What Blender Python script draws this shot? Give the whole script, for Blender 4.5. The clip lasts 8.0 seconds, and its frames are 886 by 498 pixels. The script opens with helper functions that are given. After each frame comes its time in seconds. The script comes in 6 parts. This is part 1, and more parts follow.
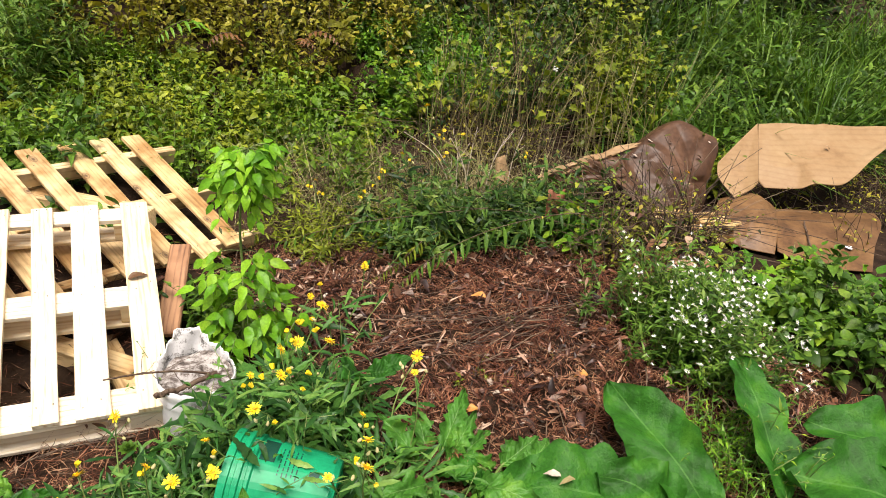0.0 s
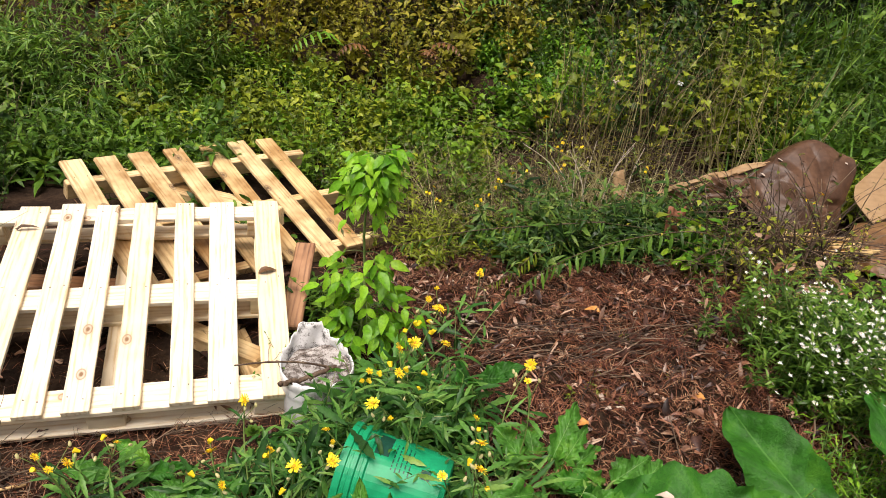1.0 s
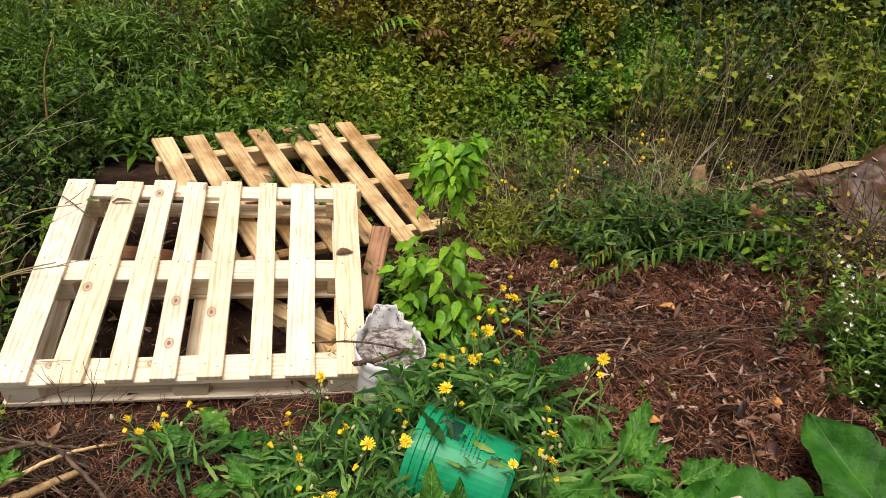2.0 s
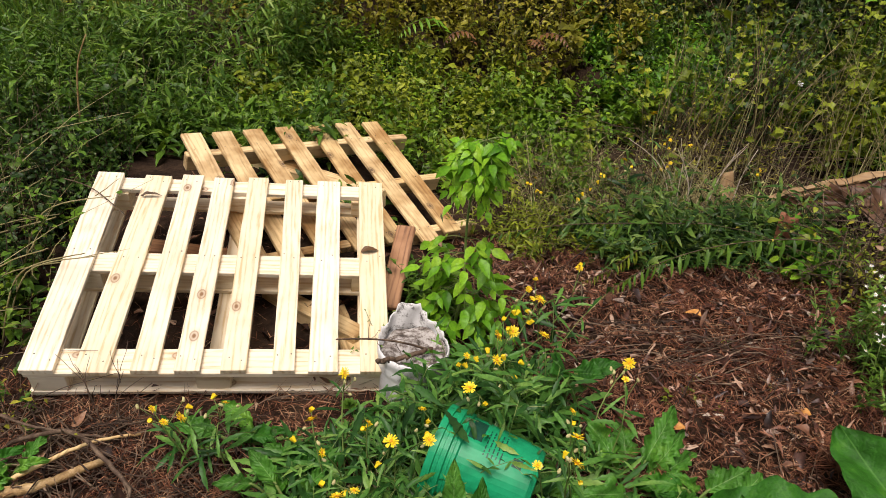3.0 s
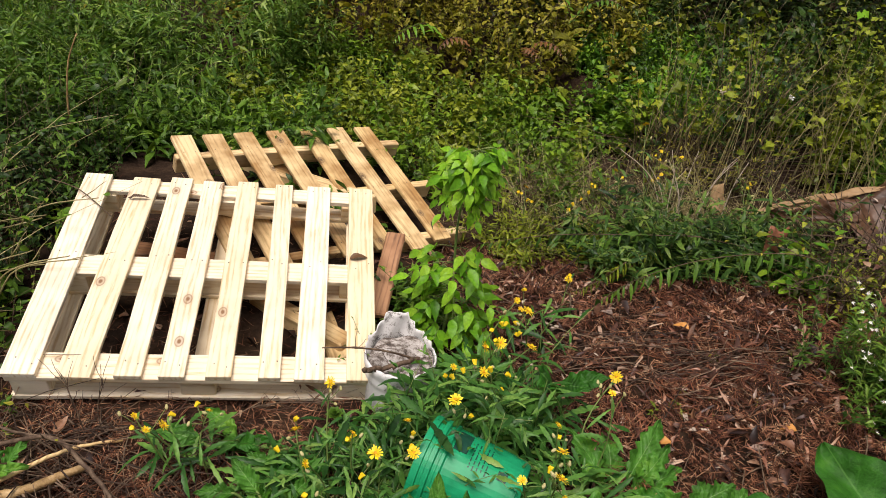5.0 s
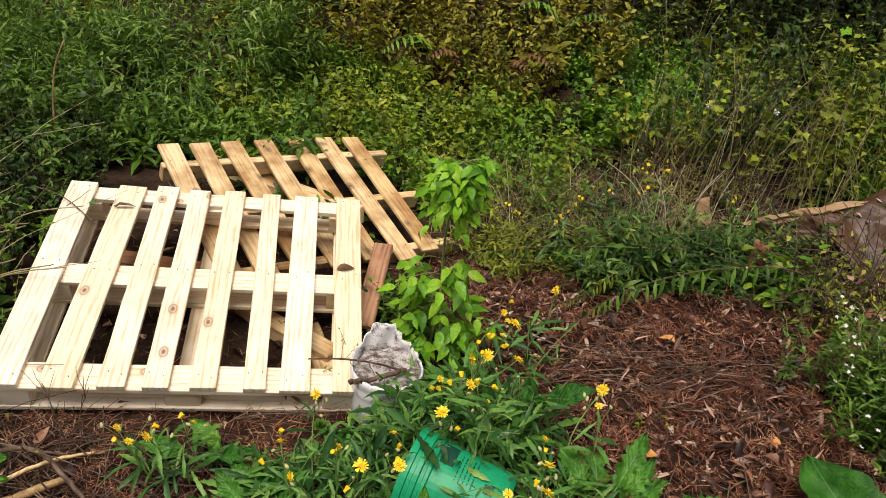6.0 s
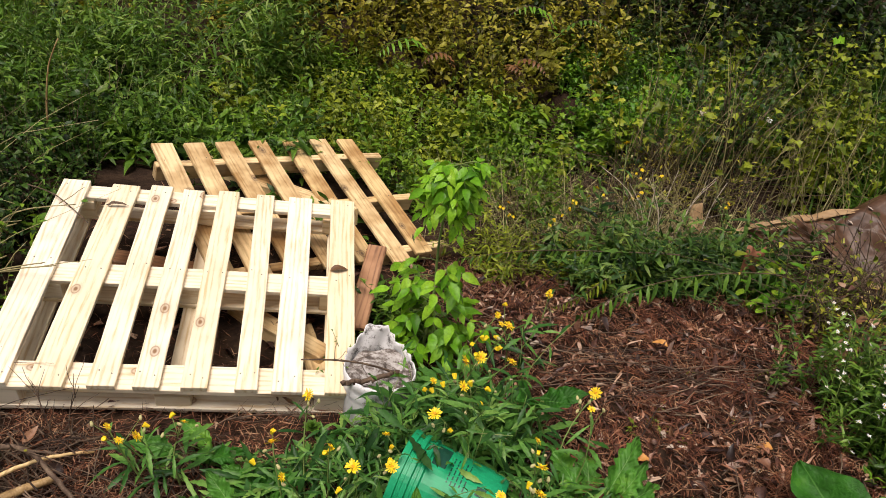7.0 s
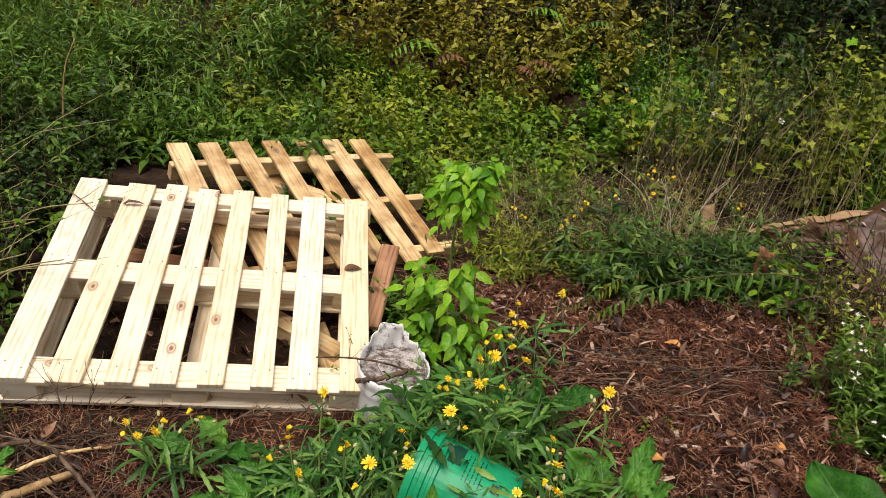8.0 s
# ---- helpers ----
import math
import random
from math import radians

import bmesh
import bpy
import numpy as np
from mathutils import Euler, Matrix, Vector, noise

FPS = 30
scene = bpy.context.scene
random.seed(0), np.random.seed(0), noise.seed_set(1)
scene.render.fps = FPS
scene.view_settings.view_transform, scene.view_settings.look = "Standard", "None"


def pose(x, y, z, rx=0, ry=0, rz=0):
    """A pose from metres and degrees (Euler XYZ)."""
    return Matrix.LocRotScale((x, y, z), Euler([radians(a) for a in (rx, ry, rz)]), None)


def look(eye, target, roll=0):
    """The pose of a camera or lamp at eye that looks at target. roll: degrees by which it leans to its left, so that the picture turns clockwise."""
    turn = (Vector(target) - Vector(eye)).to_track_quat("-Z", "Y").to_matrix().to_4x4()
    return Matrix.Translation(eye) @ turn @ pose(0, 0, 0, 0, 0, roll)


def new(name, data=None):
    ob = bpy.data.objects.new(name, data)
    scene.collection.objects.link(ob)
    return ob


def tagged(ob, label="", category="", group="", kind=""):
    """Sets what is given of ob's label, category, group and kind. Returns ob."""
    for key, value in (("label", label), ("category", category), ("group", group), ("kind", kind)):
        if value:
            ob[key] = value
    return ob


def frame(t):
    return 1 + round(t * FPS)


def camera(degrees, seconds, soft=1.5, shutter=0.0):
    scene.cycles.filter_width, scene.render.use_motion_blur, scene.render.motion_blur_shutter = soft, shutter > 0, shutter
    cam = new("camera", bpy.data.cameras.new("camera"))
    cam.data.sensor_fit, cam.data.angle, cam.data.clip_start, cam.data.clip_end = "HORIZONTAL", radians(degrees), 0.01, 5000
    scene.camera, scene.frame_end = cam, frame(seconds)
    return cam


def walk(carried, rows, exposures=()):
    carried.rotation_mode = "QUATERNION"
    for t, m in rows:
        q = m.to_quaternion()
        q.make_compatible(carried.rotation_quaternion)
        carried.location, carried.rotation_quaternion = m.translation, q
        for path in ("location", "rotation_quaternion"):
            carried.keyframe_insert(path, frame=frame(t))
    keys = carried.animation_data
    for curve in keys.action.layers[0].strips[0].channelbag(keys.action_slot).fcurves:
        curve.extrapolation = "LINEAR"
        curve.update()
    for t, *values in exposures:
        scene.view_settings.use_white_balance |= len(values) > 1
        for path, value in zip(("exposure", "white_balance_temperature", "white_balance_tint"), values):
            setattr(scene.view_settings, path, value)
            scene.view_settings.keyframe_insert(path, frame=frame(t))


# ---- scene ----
cam = camera(64.0, 8.0, 0.9)
PATH = [
    (0, (0.109, 0.027, 1.664), (0.692, 1.686, 0.712), 5.3),
    (0.5, (0.095, 0.003, 1.667), (0.563, 1.711, 0.737), 4.0),
    (1, (0.052, 0.01, 1.661), (0.354, 1.747, 0.718), 3.8),
    (1.5, (0.027, 0.003, 1.677), (0.154, 1.741, 0.694), 2.9),
    (1.7, (0.021, 0.003, 1.675), (0.146, 1.741, 0.685), 3.27),
    (2.8, (-0.007, 0.006, 1.658), (0.083, 1.743, 0.67), 4.0),
    (3, (-0.01, 0.003, 1.652), (0.056, 1.745, 0.672), 3.9),
    (3.5, (-0.011, 0.002, 1.657), (-0.005, 1.734, 0.658), 3.1),
    (4, (-0.004, 0.021, 1.663), (0.06, 1.757, 0.673), 3.2),
    (4.2, (-0.004, 0.021, 1.664), (0.095, 1.757, 0.674), 3.53),
    (5.3, (-0.004, 0.022, 1.668), (0.089, 1.775, 0.705), 5.9),
    (5.5, (-0.004, 0.022, 1.669), (0.108, 1.775, 0.712), 6.1),
    (6, (-0.005, 0.026, 1.672), (0.119, 1.785, 0.728), 6.3),
    (6.5, (-0.018, 0.027, 1.657), (0.118, 1.787, 0.717), 6.7),
    (7, (-0.01, 0.023, 1.66), (0.134, 1.789, 0.731), 7.2),
    (7.5, (-0.021, 0.013, 1.651), (0.11, 1.778, 0.72), 7.3),
    (8, (-0.034, 0.008, 1.654), (0.089, 1.776, 0.728), 7.1),
]
EXPO = [(0.0, 0.8, 6750, 17), (0.5, 0.76, 6750, 17), (1.0, 0.52, 6750, 18), (1.5, 0.28, 6750, 19), (3.0, 0.18, 6750, 19), (8.0, 0.18, 6750, 19)]
walk(cam, [(t, look(eye, target, roll)) for t, eye, target, roll in PATH], EXPO)

# ---- light: a bright overcast sky ----
world = bpy.data.worlds.new("sky")
scene.world = world
world.use_nodes = True
wn, wl = world.node_tree.nodes, world.node_tree.links
sky = wn.new("ShaderNodeTexSky")
sky.sky_type = "NISHITA"
sky.sun_disc = False
SUN_EL, SUN_ROT = radians(72), radians(205)
sky.sun_elevation, sky.sun_rotation = SUN_EL, SUN_ROT
sky.air_density, sky.dust_density, sky.ozone_density = 1.0, 4.0, 1.0
cloud = wn.new("ShaderNodeHueSaturation")
cloud.inputs["Saturation"].default_value = 0.4
wl.new(sky.outputs["Color"], cloud.inputs["Color"])
wl.new(cloud.outputs["Color"], wn["Background"].inputs["Color"])
wn["Background"].inputs["Strength"].default_value = 0.072
sun = new("sun", bpy.data.lights.new("sun", "SUN"))
sun.data.energy, sun.data.angle, sun.data.color = 3.2, radians(38), (1.0, 0.96, 0.88)
sun.matrix_world = look((-9 * math.cos(SUN_EL) * 0.42, -9 * math.cos(SUN_EL) * 0.91, 9 * math.sin(SUN_EL)), (0, 0, 0))


# ---- materials ----
def nodes_of(name):
    m = bpy.data.materials.new(name)
    m.use_nodes = True
    return m, m.node_tree.nodes, m.node_tree.links, m.node_tree.nodes["Principled BSDF"]


def ramp(nt, stops):
    r = nt.new("ShaderNodeValToRGB")
    while len(r.color_ramp.elements) < len(stops):
        r.color_ramp.elements.new(0.5)
    for e, (p, c) in zip(r.color_ramp.elements, stops):
        e.position, e.color = p, (*c, 1)
    return r


def noise_tex(nt, lk, scale, detail=4, rough=0.6, vec=None, coord="Object"):
    n = nt.new("ShaderNodeTexNoise")
    n.inputs["Scale"].default_value, n.inputs["Detail"].default_value, n.inputs["Roughness"].default_value = scale, detail, rough
    if vec is None:
        tc = nt.new("ShaderNodeTexCoord")
        vec = tc.outputs[coord]
    lk.new(vec, n.inputs["Vector"])
    return n


def mix_col(nt, lk, a, b, fac, mode="MIX"):
    m = nt.new("ShaderNodeMix")
    m.data_type, m.blend_type = "RGBA", mode
    for sock, val in ((0, fac), (6, a), (7, b)):
        if isinstance(val, (int, float)):
            m.inputs[sock].default_value = val
        elif isinstance(val, tuple):
            m.inputs[sock].default_value = (*val, 1)
        else:
            lk.new(val, m.inputs[sock])
    return m.outputs[2]


def bump(nt, lk, p, height, strength, dist):
    b = nt.new("ShaderNodeBump")
    b.inputs["Strength"].default_value, b.inputs["Distance"].default_value = strength, dist
    lk.new(height, b.inputs["Height"])
    lk.new(b.outputs["Normal"], p.inputs["Normal"])


def leaf_mat(name, cols, rough=0.38, trans=0.24, patch=5.0, island=0.75):
    """Leaves: each island has a colour of its own out of cols, with patches over the plant and blotches on the blade."""
    m, nt, lk, p = nodes_of(name)
    g = nt.new("ShaderNodeNewGeometry")
    n = noise_tex(nt, lk, patch, 3, 0.6)
    add = nt.new("ShaderNodeMath")
    add.operation = "MULTIPLY_ADD"
    lk.new(n.outputs["Fac"], add.inputs[0])
    add.inputs[1].default_value = 0.9
    sub = nt.new("ShaderNodeMath")
    sub.operation = "MULTIPLY_ADD"
    lk.new(g.outputs["Random Per Island"], sub.inputs[0])
    sub.inputs[1].default_value, sub.inputs[2].default_value = island, 0.045 - island * 0.5
    lk.new(sub.outputs[0], add.inputs[2])
    r = ramp(nt, [(i / (len(cols) - 1), c) for i, c in enumerate(cols)])
    lk.new(add.outputs[0], r.inputs["Fac"])
    fine = noise_tex(nt, lk, 90, 3, 0.7)
    dark = ramp(nt, [(0.3, (0.6, 0.6, 0.55)), (0.65, (1.12, 1.1, 1.0))])
    lk.new(fine.outputs["Fac"], dark.inputs["Fac"])
    col = mix_col(nt, lk, r.outputs["Color"], dark.outputs["Color"], 0.8, "MULTIPLY")
    lk.new(col, p.inputs["Base Color"])
    p.inputs["Roughness"].default_value = rough
    p.inputs["Specular IOR Level"].default_value = 0.25
    bump(nt, lk, p, fine.outputs["Fac"], 0.35, 0.004)
    if trans:
        t = nt.new("ShaderNodeBsdfTranslucent")
        warm = mix_col(nt, lk, col, (1.15, 1.1, 0.5), 0.9, "MULTIPLY")
        lk.new(warm, t.inputs["Color"])
        x = nt.new("ShaderNodeMixShader")
        x.inputs[0].default_value = trans
        lk.new(p.outputs[0], x.inputs[1])
        lk.new(t.outputs[0], x.inputs[2])
        lk.new(x.outputs[0], nt["Material Output"].inputs["Surface"])
    return m


def big_leaf_mat(name, base, vein, rough=0.38):
    """A broad blade with a pale midrib and side veins, by its UV."""
    m, nt, lk, p = nodes_of(name)
    uv = nt.new("ShaderNodeUVMap")
    sep = nt.new("ShaderNodeSeparateXYZ")
    lk.new(uv.outputs["UV"], sep.inputs[0])

    def mth(op, a, b=None, c=None):
        q = nt.new("ShaderNodeMath")
        q.operation = op
        for i, v in enumerate((a, b, c)):
            if v is None:
                continue
            if isinstance(v, (int, float)):
                q.inputs[i].default_value = v
            else:
                lk.new(v, q.inputs[i])
        return q.outputs[0]
    off = mth("ABSOLUTE", mth("SUBTRACT", sep.outputs["Y"], 0.5))
    rib = mth("LESS_THAN", off, 0.013)
    wave = mth("SINE", mth("MULTIPLY", mth("SUBTRACT", sep.outputs["X"], mth("MULTIPLY", off, 0.45)), 55.0))
    side = mth("GREATER_THAN", wave, 0.975)
    both = mth("MAXIMUM", rib, mth("MULTIPLY", side, 0.22))
    n1, n2 = noise_tex(nt, lk, 9, 4, 0.6), noise_tex(nt, lk, 120, 3, 0.7)
    r = ramp(nt, [(0.32, tuple(c * 0.5 for c in base)), (0.52, base), (0.7, (base[0] * 2.2, base[1] * 1.45, base[2] * 1.3))])
    lk.new(n1.outputs["Fac"], r.inputs["Fac"])
    sp = ramp(nt, [(0.3, (0.4, 0.5, 0.35)), (0.45, (0.85, 0.9, 0.8)), (0.65, (1.15, 1.1, 1.0))])
    lk.new(n2.outputs["Fac"], sp.inputs["Fac"])
    c1 = mix_col(nt, lk, r.outputs["Color"], sp.outputs["Color"], 0.6, "MULTIPLY")
    col = mix_col(nt, lk, c1, vein, mth("MULTIPLY", both, 0.55))
    lk.new(col, p.inputs["Base Color"])
    p.inputs["Roughness"].default_value = rough
    bump(nt, lk, p, mth("ADD", mth("MULTIPLY", wave, 0.12), mth("ADD", mth("MULTIPLY", n1.outputs["Fac"], 2.0), mth("MULTIPLY", n2.outputs["Fac"], 0.5))), 0.8, 0.009)
    p.inputs["Specular IOR Level"].default_value = 0.35
    t = nt.new("ShaderNodeBsdfTranslucent")
    lk.new(col, t.inputs["Color"])
    x = nt.new("ShaderNodeMixShader")
    x.inputs[0].default_value = 0.3
    lk.new(p.outputs[0], x.inputs[1])
    lk.new(t.outputs[0], x.inputs[2])
    lk.new(x.outputs[0], nt["Material Output"].inputs["Surface"])
    return m


def wood_mat(name, pale, dark, knot, rough=0.6, stain=0.3, knots=True):
    """Sawn boards, grain along the piece's own y, knots here and there."""
    m, nt, lk, p = nodes_of(name)
    tc, oi = nt.new("ShaderNodeTexCoord"), nt.new("ShaderNodeObjectInfo")
    shift = nt.new("ShaderNodeCombineXYZ")
    for i in range(3):
        q = nt.new("ShaderNodeMath")
        q.operation = "MULTIPLY"
        lk.new(oi.outputs["Random"], q.inputs[0])
        q.inputs[1].default_value = (17.0, 53.0, 31.0)[i]
        lk.new(q.outputs[0], shift.inputs[i])
    va = nt.new("ShaderNodeVectorMath")
    lk.new(tc.outputs["Object"], va.inputs[0])
    lk.new(shift.outputs[0], va.inputs[1])
    st = nt.new("ShaderNodeMapping")
    st.inputs["Scale"].default_value = (1, 0.09, 1)
    lk.new(va.outputs[0], st.inputs["Vector"])
    grain = noise_tex(nt, lk, 70, 5, 0.65, st.outputs[0])
    kmap = nt.new("ShaderNodeMapping")
    kmap.inputs["Scale"].default_value = (5.2, 3.4, 0.3)
    lk.new(va.outputs[0], kmap.inputs["Vector"])
    vor = nt.new("ShaderNodeTexVoronoi")
    vor.voronoi_dimensions = "2D"
    vor.inputs["Scale"].default_value = 1.0
    lk.new(kmap.outputs[0], vor.inputs["Vector"])
    ring = nt.new("ShaderNodeTexWave")
    ring.wave_type, ring.bands_direction = "BANDS", "X"
    ring.inputs["Scale"].default_value, ring.inputs["Distortion"].default_value = 15, 12
    ring.inputs["Detail"].default_value, ring.inputs["Detail Scale"].default_value = 2, 1.0
    lk.new(st.outputs[0], ring.inputs["Vector"])
    r = ramp(nt, [(0.38, dark), (0.62, pale), (0.8, tuple(min(1, c * 1.06) for c in pale))])
    mixf = nt.new("ShaderNodeMath")
    mixf.operation = "MULTIPLY_ADD"
    lk.new(ring.outputs["Fac"], mixf.inputs[0])
    mixf.inputs[1].default_value = 0.28
    lk.new(grain.outputs["Fac"], mixf.inputs[2])
    lk.new(mixf.outputs[0], r.inputs["Fac"])
    blot = noise_tex(nt, lk, 5, 3, 0.6, va.outputs[0])
    br = ramp(nt, [(0.35, tuple(1 - stain * k for k in (0.8, 1.0, 1.2))), (0.6, (1, 1, 1))])
    lk.new(blot.outputs["Fac"], br.inputs["Fac"])
    col = mix_col(nt, lk, r.outputs["Color"], br.outputs["Color"], 1.0, "MULTIPLY")
    tone = ramp(nt, [(0.0, (0.94, 0.86, 0.7)), (0.5, (1, 0.965, 0.89)), (1.0, (1.04, 1.03, 1.01))])
    lk.new(oi.outputs["Random"], tone.inputs["Fac"])
    col = mix_col(nt, lk, col, tone.outputs["Color"], 1.0, "MULTIPLY")
    if knots:
        kr = ramp(nt, [(0.022, (1, 1, 1)), (0.045, (0.45, 0.45, 0.45)), (0.06, (0.5, 0.5, 0.5)), (0.072, (0.8, 0.8, 0.8)), (0.09, (0.2, 0.2, 0.2)), (0.15, (0, 0, 0))])
        lk.new(vor.outputs["Distance"], kr.inputs["Fac"])
        some = nt.new("ShaderNodeMath")
        some.operation = "GREATER_THAN"
        some.inputs[1].default_value = 0.48
        lk.new(vor.outputs["Color"], some.inputs[0])
        kf = nt.new("ShaderNodeMath")
        kf.operation = "MULTIPLY"
        lk.new(kr.outputs["Color"], kf.inputs[0])
        lk.new(some.outputs[0], kf.inputs[1])
        col = mix_col(nt, lk, col, knot, kf.outputs[0])
    lk.new(col, p.inputs["Base Color"])
    p.inputs["Roughness"].default_value = rough
    bump(nt, lk, p, grain.outputs["Fac"], 0.35, 0.003)
    return m


def plain_mat(name, stops, scale=8, rough=0.6, bump_s=0.3, bump_d=0.004, metal=0.0, island=0.0, spec=0.35):
    """A surface whose colour wanders through stops at two scales."""
    m, nt, lk, p = nodes_of(name)
    n1, n2 = noise_tex(nt, lk, scale, 5, 0.65), noise_tex(nt, lk, scale * 9, 3, 0.6)
    a = nt.new("ShaderNodeMath")
    a.operation = "MULTIPLY_ADD"
    lk.new(n2.outputs["Fac"], a.inputs[0])
    a.inputs[1].default_value = 0.4
    b = nt.new("ShaderNodeMath")
    b.operation = "SUBTRACT"
    lk.new(n1.outputs["Fac"], b.inputs[0])
    b.inputs[1].default_value = 0.2
    lk.new(b.outputs[0], a.inputs[2])
    fac = a.outputs[0]
    if island:
        g = nt.new("ShaderNodeNewGeometry")
        c = nt.new("ShaderNodeMath")
        c.operation = "MULTIPLY_ADD"
        lk.new(g.outputs["Random Per Island"], c.inputs[0])
        c.inputs[1].default_value = island
        d = nt.new("ShaderNodeMath")
        d.operation = "SUBTRACT"
        lk.new(fac, d.inputs[0])
        d.inputs[1].default_value = island * 0.5
        lk.new(d.outputs[0], c.inputs[2])
        fac = c.outputs[0]
    r = ramp(nt, stops)
    lk.new(fac, r.inputs["Fac"])
    lk.new(r.outputs["Color"], p.inputs["Base Color"])
    p.inputs["Roughness"].default_value, p.inputs["Metallic"].default_value, p.inputs["Specular IOR Level"].default_value = rough, metal, spec
    bump(nt, lk, p, a.outputs[0], bump_s, bump_d)
    return m


M_SOIL = plain_mat("soil", [(0.25, (0.01, 0.007, 0.005)), (0.5, (0.028, 0.017, 0.011)), (0.75, (0.065, 0.04, 0.024))], 6, 0.9, 0.8, 0.02, spec=0.08)
M_ASH = plain_mat("ashy_soil", [(0.32, (0.03, 0.024, 0.02)), (0.45, (0.16, 0.13, 0.11)), (0.55, (0.42, 0.39, 0.36)), (0.75, (0.62, 0.6, 0.57))], 34, 0.9, 0.8, 0.01)
M_NEEDLE = plain_mat("needle_litter", [(0.1, (0.018, 0.007, 0.005)), (0.45, (0.09, 0.034, 0.019)), (0.7, (0.25, 0.105, 0.054)), (0.97, (0.52, 0.33, 0.19))], 3, 0.55, 0.1, 0.001, island=0.75, spec=0.12)
M_RUST = plain_mat("rust_needles", [(0.1, (0.025, 0.01, 0.008)), (0.45, (0.1, 0.034, 0.02)), (0.7, (0.21, 0.075, 0.036)), (0.97, (0.4, 0.18, 0.085))], 2.5, 0.5, 0.1, 0.001, island=0.6, spec=0.2)
M_SCRAP = plain_mat("frond_scrap", [(0.05, (0.02, 0.01, 0.008)), (0.4, (0.105, 0.042, 0.026)), (0.68, (0.3, 0.13, 0.072)), (0.97, (0.54, 0.38, 0.27))], 8, 0.36, 0.3, 0.003, island=0.9, spec=0.4)
M_DEAD = plain_mat("dead_leaf", [(0.1, (0.03, 0.015, 0.01)), (0.45, (0.12, 0.05, 0.028)), (0.75, (0.25, 0.12, 0.06)), (0.97, (0.42, 0.28, 0.18))], 14, 0.5, 0.4, 0.004, island=0.9)
M_MAT = plain_mat("matted_leaf", [(0.1, (0.02, 0.012, 0.01)), (0.45, (0.085, 0.04, 0.028)), (0.75, (0.2, 0.1, 0.06)), (0.97, (0.3, 0.24, 0.2))], 20, 0.42, 0.4, 0.004, island=0.9)
M_FLAKE = plain_mat("bark_flake", [(0.2, (0.3, 0.22, 0.16)), (0.8, (0.6, 0.52, 0.42))], 30, 0.6, 0.3, 0.003, island=0.6)
M_OCHRE = plain_mat("ochre_leaf", [(0.2, (0.22, 0.09, 0.025)), (0.5, (0.5, 0.22, 0.05)), (0.8, (0.62, 0.36, 0.11))], 60, 0.5)
M_TWIG = plain_mat("twig", [(0.2, (0.028, 0.017, 0.011)), (0.5, (0.08, 0.049, 0.031)), (0.8, (0.22, 0.155, 0.1))], 30, 0.75, 0.5, 0.003, island=0.6)
M_STRAW = plain_mat("straw", [(0.2, (0.08, 0.06, 0.025)), (0.5, (0.24, 0.2, 0.08)), (0.85, (0.45, 0.4, 0.2))], 12, 0.6, 0.2, 0.002, island=0.7)
M_GSTEM = plain_mat("green_stem", [(0.2, (0.06, 0.1, 0.02)), (0.5, (0.14, 0.22, 0.05)), (0.85, (0.3, 0.34, 0.12))], 12, 0.5, 0.2, 0.002, island=0.5)
M_LOG = plain_mat("peeled_log", [(0.25, (0.12, 0.07, 0.03)), (0.5, (0.38, 0.24, 0.1)), (0.8, (0.62, 0.46, 0.25))], 22, 0.6, 0.6, 0.006)
M_PINE = wood_mat("fresh_pine", (0.88, 0.81, 0.66), (0.71, 0.55, 0.33), (0.24, 0.12, 0.05), 0.5, 0.16)
M_OLD = wood_mat("weathered_pine", (0.76, 0.59, 0.33), (0.5, 0.34, 0.16), (0.14, 0.08, 0.04), 0.6, 0.6)
M_RED = wood_mat("red_timber", (0.4, 0.22, 0.12), (0.2, 0.1, 0.055), (0.1, 0.05, 0.03), 0.65, 0.5, False)
M_NAIL = plain_mat("nail_steel", [(0.3, (0.1, 0.085, 0.07)), (0.7, (0.25, 0.21, 0.17))], 50, 0.5, metal=0.6)
M_WHITE = plain_mat("dirty_white_plastic", [(0.22, (0.1, 0.095, 0.09)), (0.34, (0.4, 0.39, 0.37)), (0.42, (0.74, 0.74, 0.73)), (0.8, (0.84, 0.84, 0.84))], 16, 0.45, 0.15, 0.002)
M_GRIME = plain_mat("grimy_plastic", [(0.3, (0.06, 0.055, 0.05)), (0.4, (0.35, 0.34, 0.32)), (0.46, (0.7, 0.69, 0.67)), (0.7, (0.82, 0.82, 0.81))], 26, 0.6, 0.3, 0.003)
M_GREEN = plain_mat("green_plastic", [(0.2, (0.0, 0.17, 0.07)), (0.5, (0.0, 0.3, 0.125)), (0.8, (0.0, 0.37, 0.16))], 5, 0.36, 0.1, 0.002, spec=0.25)
M_GDARK = plain_mat("dark_green_print", [(0.3, (0.005, 0.04, 0.025)), (0.7, (0.01, 0.07, 0.045))], 20, 0.4)
M_CARD = plain_mat("wet_cardboard", [(0.15, (0.2, 0.11, 0.045)), (0.4, (0.3, 0.185, 0.085)), (0.7, (0.36, 0.24, 0.12)), (0.9, (0.42, 0.29, 0.16))], 3, 0.6, 0.3, 0.003)
# Wet card, darkened further: the shade on the lower panels is in this colour.
M_CARDSHADE = plain_mat("shaded_wet_cardboard", [(0.2, (0.05, 0.024, 0.01)), (0.45, (0.14, 0.07, 0.028)), (0.7, (0.24, 0.13, 0.05)), (0.9, (0.36, 0.21, 0.09))], 5, 0.45, 0.3, 0.003)


